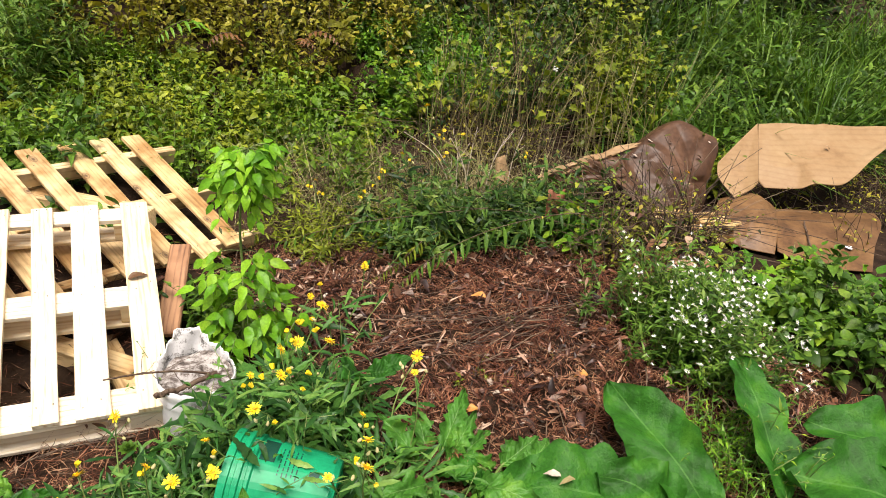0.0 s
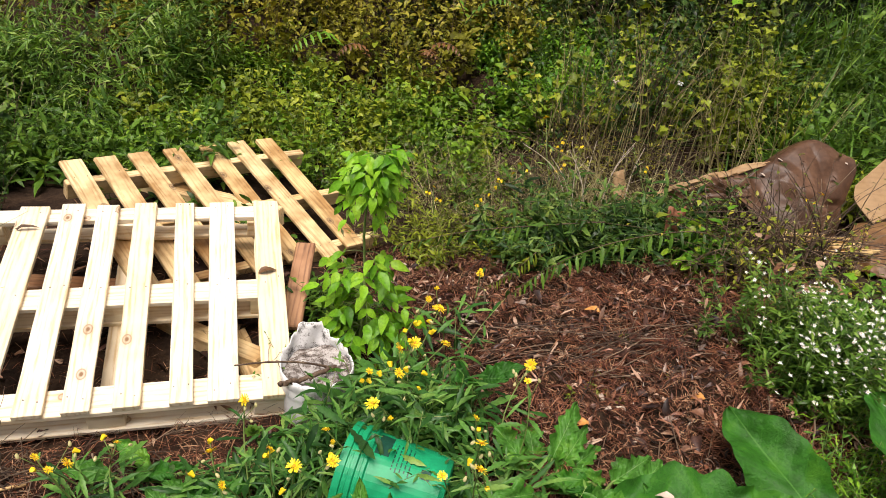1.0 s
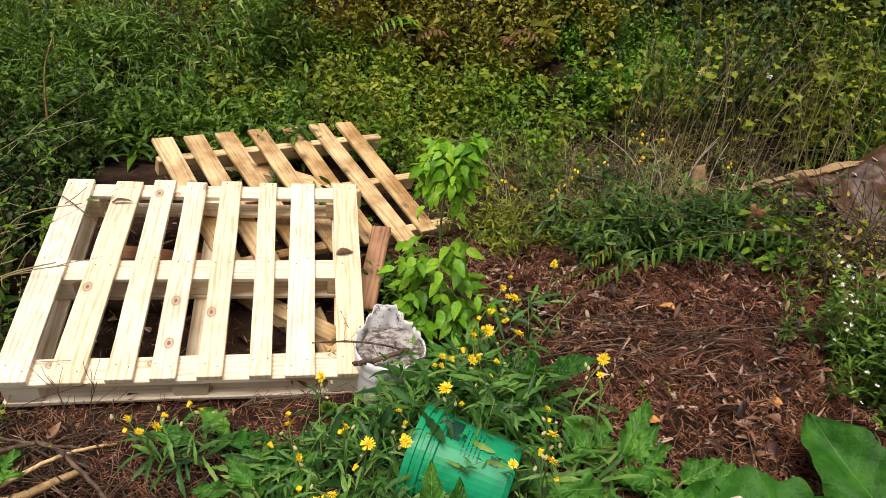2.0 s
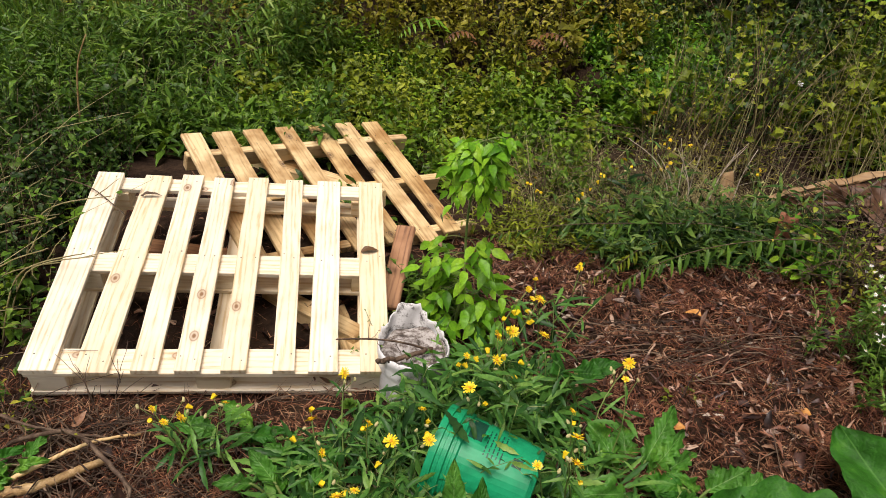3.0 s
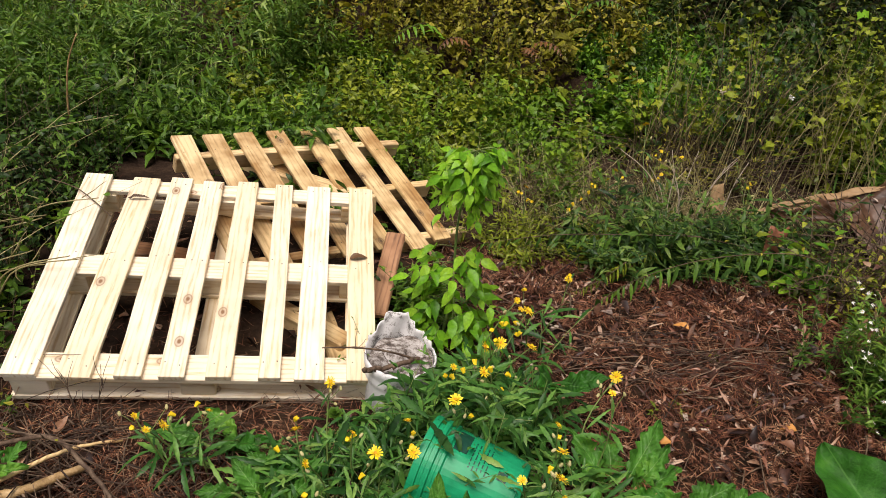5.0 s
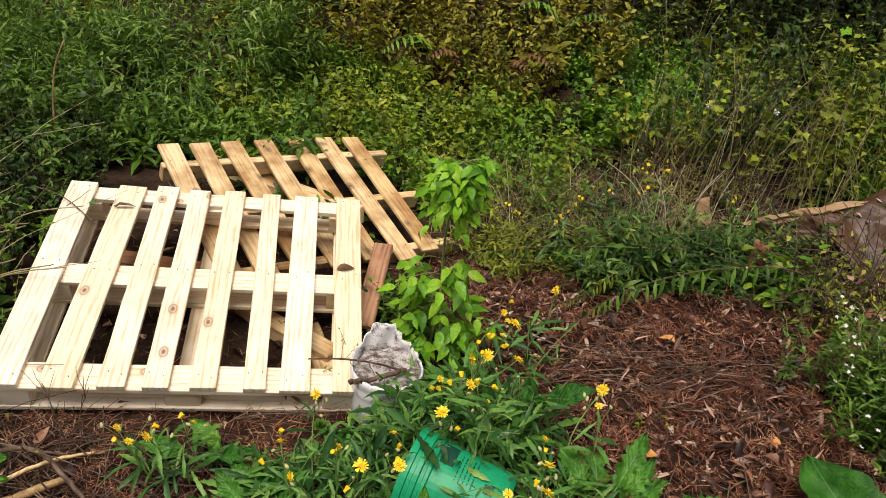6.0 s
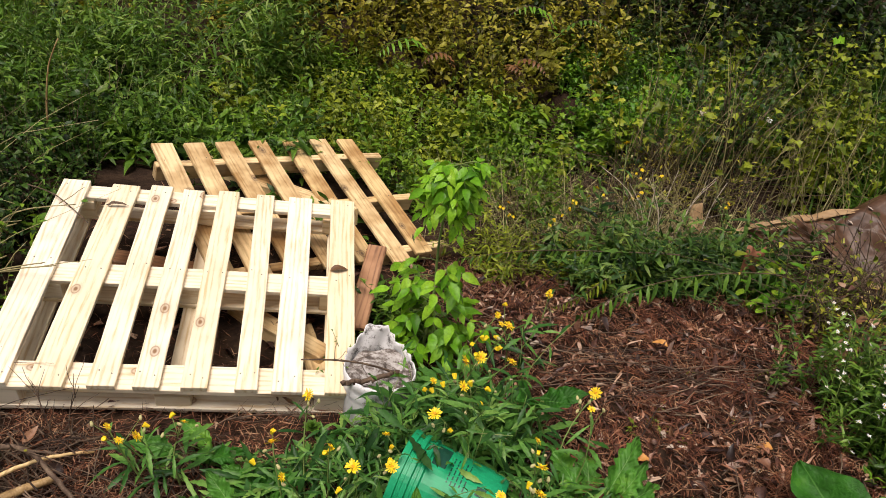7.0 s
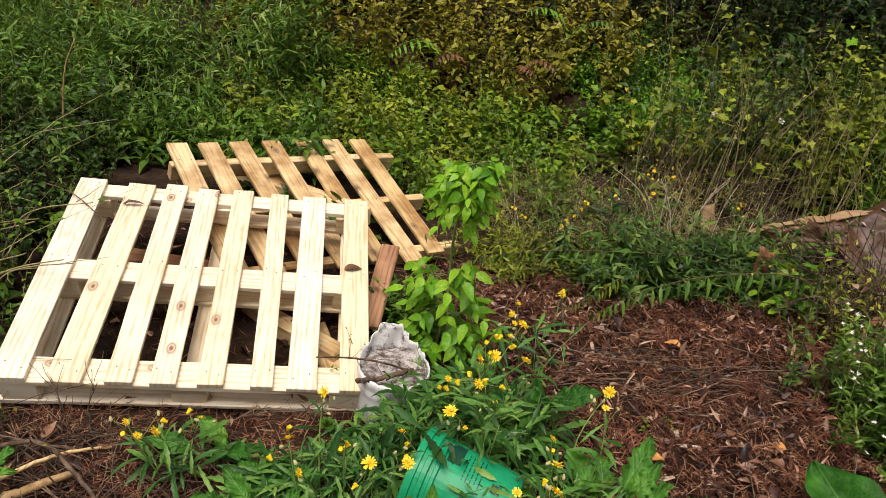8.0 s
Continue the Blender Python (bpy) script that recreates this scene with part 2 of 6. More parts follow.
def flutes(m):
    """Faint lines of the corrugation, across the sheet."""
    nt, lk = m.node_tree.nodes, m.node_tree.links
    p = nt["Principled BSDF"]
    tc, wv = nt.new("ShaderNodeTexCoord"), nt.new("ShaderNodeTexWave")
    wv.wave_type, wv.bands_direction = "BANDS", "Z"
    wv.inputs["Scale"].default_value, wv.inputs["Distortion"].default_value = 14, 1.5
    wv.inputs["Detail"].default_value, wv.inputs["Detail Scale"].default_value = 2, 0.6
    lk.new(tc.outputs["Object"], wv.inputs["Vector"])
    shade = ramp(nt, [(0.0, (0.82, 0.8, 0.78)), (0.35, (1, 1, 1)), (1.0, (1.04, 1.04, 1.05))])
    lk.new(wv.outputs["Fac"], shade.inputs["Fac"])
    src = p.inputs["Base Color"].links[0].from_socket
    lk.new(mix_col(nt, lk, src, shade.outputs["Color"], 0.4, "MULTIPLY"), p.inputs["Base Color"])


flutes(M_CARD)
flutes(M_CARDSHADE)
M_SPLIT = wood_mat("split_wood", (0.72, 0.53, 0.26), (0.42, 0.27, 0.11), (0.2, 0.1, 0.04), 0.6, 0.4, False)
M_TARP = plain_mat("brown_kraft_sheet", [(0.25, (0.035, 0.016, 0.008)), (0.5, (0.085, 0.042, 0.022)), (0.8, (0.16, 0.085, 0.048))], 5, 0.42, 0.25, 0.004, spec=0.3)
M_TERRA = plain_mat("terracotta", [(0.25, (0.16, 0.06, 0.03)), (0.7, (0.33, 0.13, 0.07))], 20, 0.75)
M_YELLOW = plain_mat("yellow_petal", [(0.2, (0.74, 0.47, 0.01)), (0.7, (0.92, 0.7, 0.02))], 60, 0.5, 0.1, 0.001)
M_DISC = plain_mat("flower_disc", [(0.3, (0.5, 0.2, 0.01)), (0.7, (0.8, 0.45, 0.02))], 300, 0.7, 0.6, 0.002)
M_WPETAL = plain_mat("white_petal", [(0.2, (0.68, 0.68, 0.64)), (0.7, (0.88, 0.88, 0.86))], 60, 0.6, 0.1, 0.001)
M_BUD = plain_mat("cream_seed_head", [(0.2, (0.3, 0.3, 0.08)), (0.7, (0.62, 0.55, 0.28))], 80, 0.7)

L_MID = leaf_mat("leaf_mid", [(0.018, 0.05, 0.008), (0.055, 0.135, 0.016), (0.12, 0.25, 0.03), (0.25, 0.38, 0.06)])
L_DARK = leaf_mat("leaf_dark", [(0.008, 0.022, 0.005), (0.022, 0.06, 0.012), (0.055, 0.12, 0.02), (0.13, 0.2, 0.04)])
# Near black because shade under the trees is put into the leaf colour.
L_WOODSHADE = leaf_mat("leaf_wood_shade", [(0.004, 0.01, 0.003), (0.01, 0.027, 0.006), (0.028, 0.06, 0.01), (0.07, 0.11, 0.02)])
L_BRIGHT = leaf_mat("leaf_bright", [(0.03, 0.1, 0.01), (0.08, 0.23, 0.018), (0.18, 0.39, 0.025), (0.36, 0.5, 0.045)])
L_LIME = leaf_mat("leaf_lime", [(0.06, 0.2, 0.01), (0.13, 0.35, 0.015), (0.23, 0.5, 0.025), (0.36, 0.6, 0.05)])
L_OLIVE = leaf_mat("leaf_olive", [(0.03, 0.035, 0.008), (0.13, 0.135, 0.016), (0.32, 0.32, 0.035), (0.5, 0.44, 0.065), (0.34, 0.18, 0.045)], patch=2.2, island=0.5)
L_MOSS = leaf_mat("leaf_moss_green", [(0.025, 0.035, 0.008), (0.065, 0.085, 0.013), (0.15, 0.18, 0.022), (0.28, 0.3, 0.045)])
L_YELLOW = leaf_mat("leaf_yellow_green", [(0.03, 0.06, 0.008), (0.13, 0.18, 0.016), (0.3, 0.37, 0.03), (0.52, 0.54, 0.06)], patch=2.2, island=0.5)
L_VINE = leaf_mat("leaf_vine", [(0.024, 0.065, 0.007), (0.085, 0.19, 0.014), (0.2, 0.35, 0.026), (0.4, 0.5, 0.06)], patch=2.2, island=0.45)
L_GRASS = leaf_mat("grass_blade", [(0.025, 0.07, 0.01), (0.08, 0.19, 0.025), (0.19, 0.33, 0.05), (0.36, 0.46, 0.13)])
L_GOLD = leaf_mat("leaf_goldenrod", [(0.01, 0.032, 0.008), (0.03, 0.085, 0.016), (0.085, 0.18, 0.03), (0.24, 0.34, 0.07)])
L_RUST = leaf_mat("leaf_rust", [(0.1, 0.045, 0.02), (0.2, 0.09, 0.035), (0.3, 0.16, 0.06)])
L_THISTLE = leaf_mat("leaf_thistle", [(0.012, 0.05, 0.011), (0.04, 0.14, 0.026), (0.105, 0.27, 0.05), (0.27, 0.44, 0.1)])
L_BURDOCK = big_leaf_mat("leaf_broad", (0.036, 0.18, 0.015), (0.11, 0.3, 0.055), 0.5)
L_DOCK = big_leaf_mat("leaf_dock", (0.085, 0.28, 0.035), (0.3, 0.5, 0.17))


# ---- mesh helpers ----
def unit(v):
    return v / np.maximum(np.linalg.norm(v, axis=-1, keepdims=True), 1e-9)


class Heap:
    """Collects triangles, and makes one mesh of them."""
    def __init__(self):
        self.v, self.t, self.n = [], [], 0

    def add(self, v, t):
        self.v.append(np.asarray(v, np.float32).reshape(-1, 3))
        self.t.append(np.asarray(t, np.int64).reshape(-1, 3) + self.n)
        self.n += len(self.v[-1])

    def mesh(self, name, mat, smooth=True):
        me = bpy.data.meshes.new(name)
        v, t = np.concatenate(self.v), np.concatenate(self.t).astype(np.int32)
        me.vertices.add(len(v))
        me.vertices.foreach_set("co", v.ravel())
        me.loops.add(t.size)
        me.loops.foreach_set("vertex_index", t.ravel())
        me.polygons.add(len(t))
        me.polygons.foreach_set("loop_start", np.arange(0, t.size, 3, dtype=np.int32))
        me.polygons.foreach_set("use_smooth", np.full(len(t), smooth))
        me.update(calc_edges=True)
        me.materials.append(mat)
        return me


def put(name, me, parent=None, m=None, label=""):
    ob = new(name, me)
    if parent is not None:
        ob.parent = parent
    if m is not None:
        ob.matrix_basis = m
    return tagged(ob, label)


def thing(name, label, category, m=None, group="", kind=""):
    ob = new(name)
    ob.empty_display_size = 0.1
    if m is not None:
        ob.matrix_basis = m
    return tagged(ob, label, category, group, kind)


def part(name, bm, material, parent, label="", m=None, smooth=False):
    me = bpy.data.meshes.new(name)
    bm.to_mesh(me)
    bm.free()
    me.materials.append(material)
    if smooth:
        me.polygons.foreach_set("use_smooth", np.full(len(me.polygons), True))
    return put(name, me, parent, m, label)


def blade(stations):
    """Outline of a leaf: half widths along the midrib, as (u, v) with v in -1 to 1, and its triangles."""
    uv, tri = [(0.0, 0.0)], []
    for u, w in stations:
        uv += [(u, -w), (u, 0.0), (u, w)]
    uv.append((1.0, 0.0))
    tri += [(0, 2, 1), (0, 3, 2)]
    for i in range(len(stations) - 1):
        a = 1 + 3 * i
        tri += [(a, a + 1, a + 3), (a + 1, a + 4, a + 3), (a + 1, a + 2, a + 4), (a + 2, a + 5, a + 4)]
    a, e = 1 + 3 * (len(stations) - 1), len(uv) - 1
    tri += [(a, a + 1, e), (a + 1, a + 2, e)]
    return np.array(uv), np.array(tri)


T_SMALL = blade([(0.42, 1.0)])
T_LANCE = blade([(0.2, 0.75), (0.45, 1.0), (0.75, 0.6)])
T_OVATE = blade([(0.15, 0.75), (0.4, 1.0), (0.72, 0.62)])
T_GRASS = blade([(0.02, 0.8), (0.35, 1.0), (0.7, 0.7)])
T_TOOTH = blade([(0.08, 0.2), (0.2, 0.5), (0.27, 0.38), (0.4, 0.85), (0.47, 0.65), (0.6, 1.0), (0.68, 0.72), (0.8, 0.8), (0.88, 0.45)])
HALF = [(-0.1, 0.26), (-0.04, 0.66), (0.17, 0.56), (0.3, 0.6), (0.5, 1.0), (0.58, 0.58), (0.72, 0.42), (0.8, 0.18)]
T_LOBED = (np.array([(0.35, 0), (0, 0)] + [(u, -v) for u, v in HALF] + [(1.0, 0)] + [(u, v) for u, v in HALF[::-1]]), np.array([(0, q, q + 1) for q in range(1, 18)] + [(0, 18, 1)]))


def leaves(heap, tpl, p, d, n, length, half, droop=0.3, fold=0.25, rng=None):
    """Adds one leaf for every row: its foot p, direction d, upper side n, length and half width."""
    uv, tri = tpl
    p, d = np.asarray(p, float), unit(np.asarray(d, float))
    length, half = np.broadcast_to(length, len(p))[:, None, None], np.broadcast_to(half, len(p))[:, None, None]
    s = unit(np.cross(d, n))
    n = np.cross(s, d)
    u, v = uv[:, 0][None, :, None], uv[:, 1][None, :, None]
    wav = 0 if rng is None else rng.normal(0, 0.06, (len(p), len(uv), 1)) * length * 0.6
    dr = np.broadcast_to(droop, len(p))[:, None, None]
    pos = p[:, None] + d[:, None] * u * length * (1 - 0.25 * dr * u) + s[:, None] * v * half + n[:, None] * (fold * np.abs(v) * half - dr * u * u * length + wav)
    k = len(uv)
    heap.add(pos, (tri[None] + np.arange(len(p))[:, None, None] * k))


def tubes(heap, pts, r0, r1, sides=4):
    """One tapered tube along each row of points (rows, points, 3)."""
    pts = np.asarray(pts, float)
    m, k, _ = pts.shape
    tan = unit(np.gradient(pts, axis=1))
    ref = np.where(np.abs(tan[..., 2:]) > 0.9, np.array([1.0, 0, 0]), np.array([0, 0, 1.0]))
    a = unit(np.cross(tan, ref))
    b = np.cross(tan, a)
    ang = np.arange(sides) * 2 * np.pi / sides
    r = np.broadcast_to(r0, m)[:, None] + (np.broadcast_to(r1, m) - np.broadcast_to(r0, m))[:, None] * np.linspace(0, 1, k)[None]
    ring = a[:, :, None] * np.cos(ang)[None, None, :, None] + b[:, :, None] * np.sin(ang)[None, None, :, None]
    v = pts[:, :, None] + ring * r[:, :, None, None]
    tri = []
    for i in range(k - 1):
        for j in range(sides):
            q, w = i * sides + j, i * sides + (j + 1) % sides
            tri += [(q, w, q + sides), (w, w + sides, q + sides)]
    for j in range(1, sides - 1):
        tri += [(0, j + 1, j), ((k - 1) * sides, (k - 1) * sides + j, (k - 1) * sides + j + 1)]
    heap.add(v, np.array(tri)[None] + np.arange(m)[:, None, None] * k * sides)


def smooth(a, b, x):
    t = np.clip((np.asarray(x, float) - a) / (b - a), 0, 1)
    return t * t * (3 - 2 * t)


def gz(x, y):
    """Height of the ground."""
    x, y = np.asarray(x, float), np.asarray(y, float)
    z = -0.06 + 0.18 * smooth(1.9, 3.4, y) * smooth(0.1, -0.5, x) - 0.03 * smooth(2.4, 3.2, y) * smooth(-0.2, 0.3, x)
    z = z + 0.3 * np.clip(y - 4.1, 0, 8) * smooth(4.0, 5.0, y)
    z = z + 0.012 * np.sin(7.1 * x + 1.3 * y) * np.cos(5.7 * y - 2.0 * x) + 0.008 * np.sin(17 * x - 5) * np.sin(15 * y + 3 * x)
    z = z + 0.05 * smooth(0.3, 0.8, x) * smooth(2.4, 1.9, x) * smooth(1.4, 1.8, y) * smooth(3.2, 2.6, y)
    bed = smooth(0.3, 0.7, x) * smooth(2.4, 2.0, x) * smooth(1.4, 1.7, y) * smooth(3.2, 2.8, y)
    return z + 0.032 * bed * (np.sin(19 * x + 3 * np.sin(9 * y)) * np.sin(21 * y + 2 * np.sin(11 * x)) + 0.6 * np.sin(33 * x + 1) * np.sin(29 * y + 7 * x))


def along(c, t):
    """Points of a smooth line through the rows of c, at t in 0 to 1."""
    c = np.asarray(c, float)
    f = np.asarray(t) * (len(c) - 1)
    i = np.clip(f.astype(int), 0, len(c) - 2)
    u = (f - i)[:, None]
    p0, p1, p2, p3 = c[np.maximum(i - 1, 0)], c[i], c[i + 1], c[np.minimum(i + 2, len(c) - 1)]
    return 0.5 * (2 * p1 + (p2 - p0) * u + (2 * p0 - 5 * p1 + 4 * p2 - p3) * u ** 2 + (3 * p1 - p0 - 3 * p2 + p3) * u ** 3)


# ---- ground ----
def build_ground():
    def axis(lo, hi, far):
        near = np.arange(lo, hi + 0.01, 0.06)
        return np.concatenate([-np.geomspace(far, -lo + 0.3, 14), near, np.geomspace(hi + 0.3, far, 14)])
    xs, ys = axis(-3.0, 4.6, 300), axis(-0.6, 6.0, 300)
    gx, gy = np.meshgrid(xs, ys)
    v = np.stack([gx, gy, gz(gx, gy)], -1).reshape(-1, 3)
    w, h = len(xs), len(ys)
    i = (np.arange(h - 1)[:, None] * w + np.arange(w - 1)[None]).ravel()
    t = np.concatenate([np.stack([i, i + 1, i + w], 1), np.stack([i + 1, i + w + 1, i + w], 1)])
    hp = Heap()
    hp.add(v, t)
    tagged(put("ground", hp.mesh("ground", M_SOIL)), "dark damp garden soil under litter and weeds", "ground", kind="structure")


build_ground()


# ---- plants that grow in masses ----
def scatter(rng, n, x0, x1, y0, y1, clump=0.6):
    """Feet in a patch with a ragged, elliptic edge."""
    a, r = rng.uniform(0, 2 * np.pi, n), np.sqrt(rng.uniform(0, 1, n)) * (1 + 0.15 * rng.normal(size=n))
    box = rng.uniform(-1, 1, (n, 2))
    e = np.stack([np.cos(a) * r, np.sin(a) * r], 1)
    q = np.where(rng.uniform(size=(n, 1)) < 0.5, e, box)
    tuft = q[rng.integers(0, max(1, n // 12), n)] + rng.normal(0, 0.07, (n, 2)) / np.array([(x1 - x0) / 2, (y1 - y0) / 2])
    q = np.where(rng.uniform(size=(n, 1)) < clump, tuft, q)
    return np.stack([(x0 + x1) / 2 + q[:, 0] * (x1 - x0) / 2, (y0 + y1) / 2 + q[:, 1] * (y1 - y0) / 2], 1)


def weeds(name, label, category, feet, h, k, tpl, length, half, mat, stem_mat, seed, lean=0.35, first=0.1, elev=15, droop=0.4, r=0.0025, kind="stuff", toward=None, jitter=25):
    """A stand of stems with k leaves each: stems and foliage are its two parts."""
    rng = np.random.default_rng(seed)
    n = len(feet)
    hh = rng.uniform(*h, n) * (0.5 + 0.45 * np.sin(feet[:, 0] * 4.3 + seed) ** 2 + 0.45 * np.sin(feet[:, 1] * 5.1 + feet[:, 0] * 3 + 2 * seed) ** 2)
    az = rng.uniform(0, 2 * np.pi, n)
    ln = rng.uniform(0, lean, n) * 1.6
    lv = np.stack([np.cos(az), np.sin(az), np.zeros(n)], 1) * ln[:, None]
    if toward is not None:
        lv += np.array([*toward, 0])
    foot = np.stack([feet[:, 0], feet[:, 1], gz(feet[:, 0], feet[:, 1]) - 0.01], 1)

    def on(t):
        t = t[..., None]
        return foot[:, None] + hh[:, None, None] * (np.array([0, 0, 1.0]) * t * (1 - 0.25 * t * np.linalg.norm(lv, axis=1)[:, None, None]) + lv[:, None] * t * t)
    ob = thing(name, label, category, kind=kind)
    lines = on(np.broadcast_to(np.linspace(0, 1, 5), (n, 5)))
    for group in ([lines] if kind == "stuff" else [lines[i:i + 1] for i in range(n)]):
        hp = Heap()
        tubes(hp, group, r, r * 0.35, 3)
        tagged(put("stem" if kind != "stuff" else "stems", hp.mesh("stem", stem_mat), ob), kind=kind)
    t = np.clip(first + (1 - first) * (np.arange(k) + rng.uniform(0, 1, (n, k))) / k, 0, 1)
    p = on(t).reshape(-1, 3)
    a = (rng.uniform(0, 2 * np.pi, (n, 1)) + np.arange(k) * 2.4 + rng.normal(0, 0.4, (n, k))).ravel()
    el = np.radians(elev + rng.normal(0, jitter, n * k))
    d = np.stack([np.cos(a) * np.cos(el), np.sin(a) * np.cos(el), np.sin(el)], 1)
    up = np.stack([-np.cos(a) * np.sin(el), -np.sin(a) * np.sin(el), np.cos(el)], 1) + rng.normal(0, 0.35, (n * k, 3))
    size = rng.uniform(0.5, 1.2, n * k) * (1.1 - 0.35 * t.ravel()) * np.repeat(np.exp(rng.normal(0, 0.28, n)), k)
    hp = Heap()
    leaves(hp, tpl, p, d, up, length * size, half * size, droop=np.clip(rng.normal(droop, 0.2, n * k), -0.1, 1.2), rng=rng if len(tpl[0]) < 12 else None, fold=0.3)
    tagged(put("foliage", hp.mesh("foliage", mat), ob), kind="stuff")
    return ob


def grass(name, label, feet, per, h, half, mat, seed, spread=0.5, droop=0.6, category="grass"):
    rng = np.random.default_rng(seed)
    n = len(feet) * per
    f = np.repeat(feet, per, 0) + rng.normal(0, 0.03, (n, 2))
    a = rng.uniform(0, 2 * np.pi, n)
    el = np.radians(np.clip(rng.normal(90 - 60 * spread, 18, n), 10, 90))
    d = np.stack([np.cos(a) * np.cos(el), np.sin(a) * np.cos(el), np.sin(el)], 1)
    up = np.stack([-np.cos(a) * np.sin(el), -np.sin(a) * np.sin(el), np.cos(el)], 1)
    hp = Heap()
    leaves(hp, T_GRASS, np.stack([f[:, 0], f[:, 1], gz(f[:, 0], f[:, 1]) - 0.01], 1), d, up, rng.uniform(*h, n), half * rng.uniform(0.6, 1.3, n), droop=rng.uniform(0, droop, n), fold=0.4)
    return tagged(put(name, hp.mesh(name, mat)), label, category, kind="stuff")


R = np.random.default_rng(11)
weeds("thicket", "dark green leafy weeds in a dense thicket", "weeds", scatter(R, 760, -4.2, -1.5, 2.9, 4.9), (0.25, 0.58), 18, T_LANCE, 0.075, 0.011, L_MID, M_GSTEM, 1)
weeds("thicket", "dark undergrowth of small oval leaves", "weeds", scatter(R, 650, -4.0, -1.55, 2.0, 5.2), (0.2, 0.55), 16, T_OVATE, 0.04, 0.013, L_DARK, M_TWIG, 2)
weeds("brambles", "trailing bramble canes with sparse oval leaves", "bramble", scatter(R, 130, -2.7, -1.62, 1.7, 3.4), (0.35, 0.8), 9, T_OVATE, 0.034, 0.012, L_MID, M_STRAW, 3, lean=0.9, r=0.003)
weeds("thicket", "dark small-leaved weeds close by the pallet", "weeds", scatter(R, 420, -2.5, -1.42, 1.9, 3.7), (0.15, 0.45), 14, T_OVATE, 0.036, 0.011, L_DARK, M_TWIG, 22)
weeds("thicket", "green weeds growing up behind the pallets", "weeds", scatter(R, 420, -2.2, -0.5, 3.62, 4.25), (0.12, 0.32), 14, T_LANCE, 0.08, 0.012, L_MID, M_GSTEM, 23)
weeds("willowherb", "leaning stems with long narrow leaves in the thicket", "weeds", scatter(R, 120, -3.6, -1.5, 3.7, 4.7), (0.4, 0.75), 30, T_LANCE, 0.1, 0.007, L_MID, M_GSTEM, 34, lean=0.7)
grass("tall_grass", "clump of arching green grass blades", scatter(R, 110, -4.2, -2.0, 3.8, 5.2), 14, (0.35, 0.8), 0.006, L_GRASS, 4)
weeds("willowherb", "tall stems with narrow drooping green leaves", "weeds", scatter(R, 150, -2.4, -0.6, 4.2, 5.2), (0.5, 0.95), 30, T_LANCE, 0.1, 0.009, L_GRASS, M_GSTEM, 5, lean=0.5)
weeds("undergrowth", "olive and yellowing shrub leaves on thin stems", "shrub", scatter(R, 560, -1.9, 1.5, 4.9, 6.6), (0.35, 1.0), 20, T_OVATE, 0.06, 0.017, L_OLIVE, M_TWIG, 6)
weeds("undergrowth", "dark shrub leaves behind the yellowing ones", "shrub", scatter(R, 600, -2.5, 3.0, 5.6, 7.4), (0.5, 1.2), 18, T_OVATE, 0.07, 0.022, L_WOODSHADE, M_TWIG, 7)
weeds("ground_cover", "low bright green leafy ground cover", "weeds", scatter(R, 900, -1.5, 1.1, 3.7, 5.1), (0.1, 0.32), 12, T_LANCE, 0.06, 0.013, L_VINE, M_GSTEM, 8)
weeds("ground_cover", "low mixed green and yellow leaves", "weeds", scatter(R, 620, -1.2, 1.1, 3.9, 5.2), (0.12, 0.38), 12, T_OVATE, 0.05, 0.015, L_YELLOW, M_GSTEM, 9)
weeds("vine_patch", "bright green small leaves of a low patch on a bank", "vine", scatter(R, 900, 1.15, 2.65, 4.65, 5.9), (0.14, 0.36), 14, T_LANCE, 0.055, 0.015, L_BRIGHT, M_GSTEM, 10, elev=5)
weeds("vine_patch", "yellow-green lobed vine leaves along a bank", "vine", scatter(R, 220, 0.3, 1.5, 4.4, 4.9), (0.12, 0.34), 12, T_LOBED, 0.055, 0.028, L_VINE, M_GSTEM, 37, elev=5)
weeds("vine_patch", "lobed vine leaves before the dark wood", "vine", scatter(R, 170, 0.4, 3.4, 5.4, 6.3), (0.25, 0.65), 14, T_LOBED, 0.07, 0.035, L_MOSS, M_TWIG, 38, elev=5)
weeds("tangle", "heap of brown dead stems bent over", "weeds", scatter(R, 260, 1.4, 2.15, 4.05, 4.6), (0.3, 0.55), 4, T_SMALL, 0.05, 0.007, L_OLIVE, M_TWIG, 39, lean=1.2, r=0.0028)
weeds("vine_column", "dark vine climbing dead stems", "vine", scatter(R, 46, 2.0, 2.18, 4.3, 4.6), (0.55, 0.95), 12, T_OVATE, 0.045, 0.015, L_DARK, M_TWIG, 40, lean=0.35, r=0.005)
weeds("tangle", "brownish tangle of fine weeds and dry stems", "weeds", scatter(R, 480, 0.15, 2.3, 3.2, 4.2), (0.12, 0.42), 4, T_SMALL, 0.04, 0.006, L_MOSS, M_TWIG, 12, lean=1.0)
weeds("brambles", "yellow-green leaves on thin canes beside the pallet", "bramble", scatter(R, 120, -2.2, -1.42, 1.85, 2.9), (0.15, 0.42), 9, T_OVATE, 0.036, 0.014, L_VINE, M_STRAW, 36, lean=0.8)
weeds("weed_stand", "low green weeds at the thicket's foot beside the pallet", "weeds", scatter(R, 110, -1.95, -1.33, 1.6, 2.4), (0.06, 0.22), 10, T_OVATE, 0.04, 0.013, L_MID, M_GSTEM, 43)
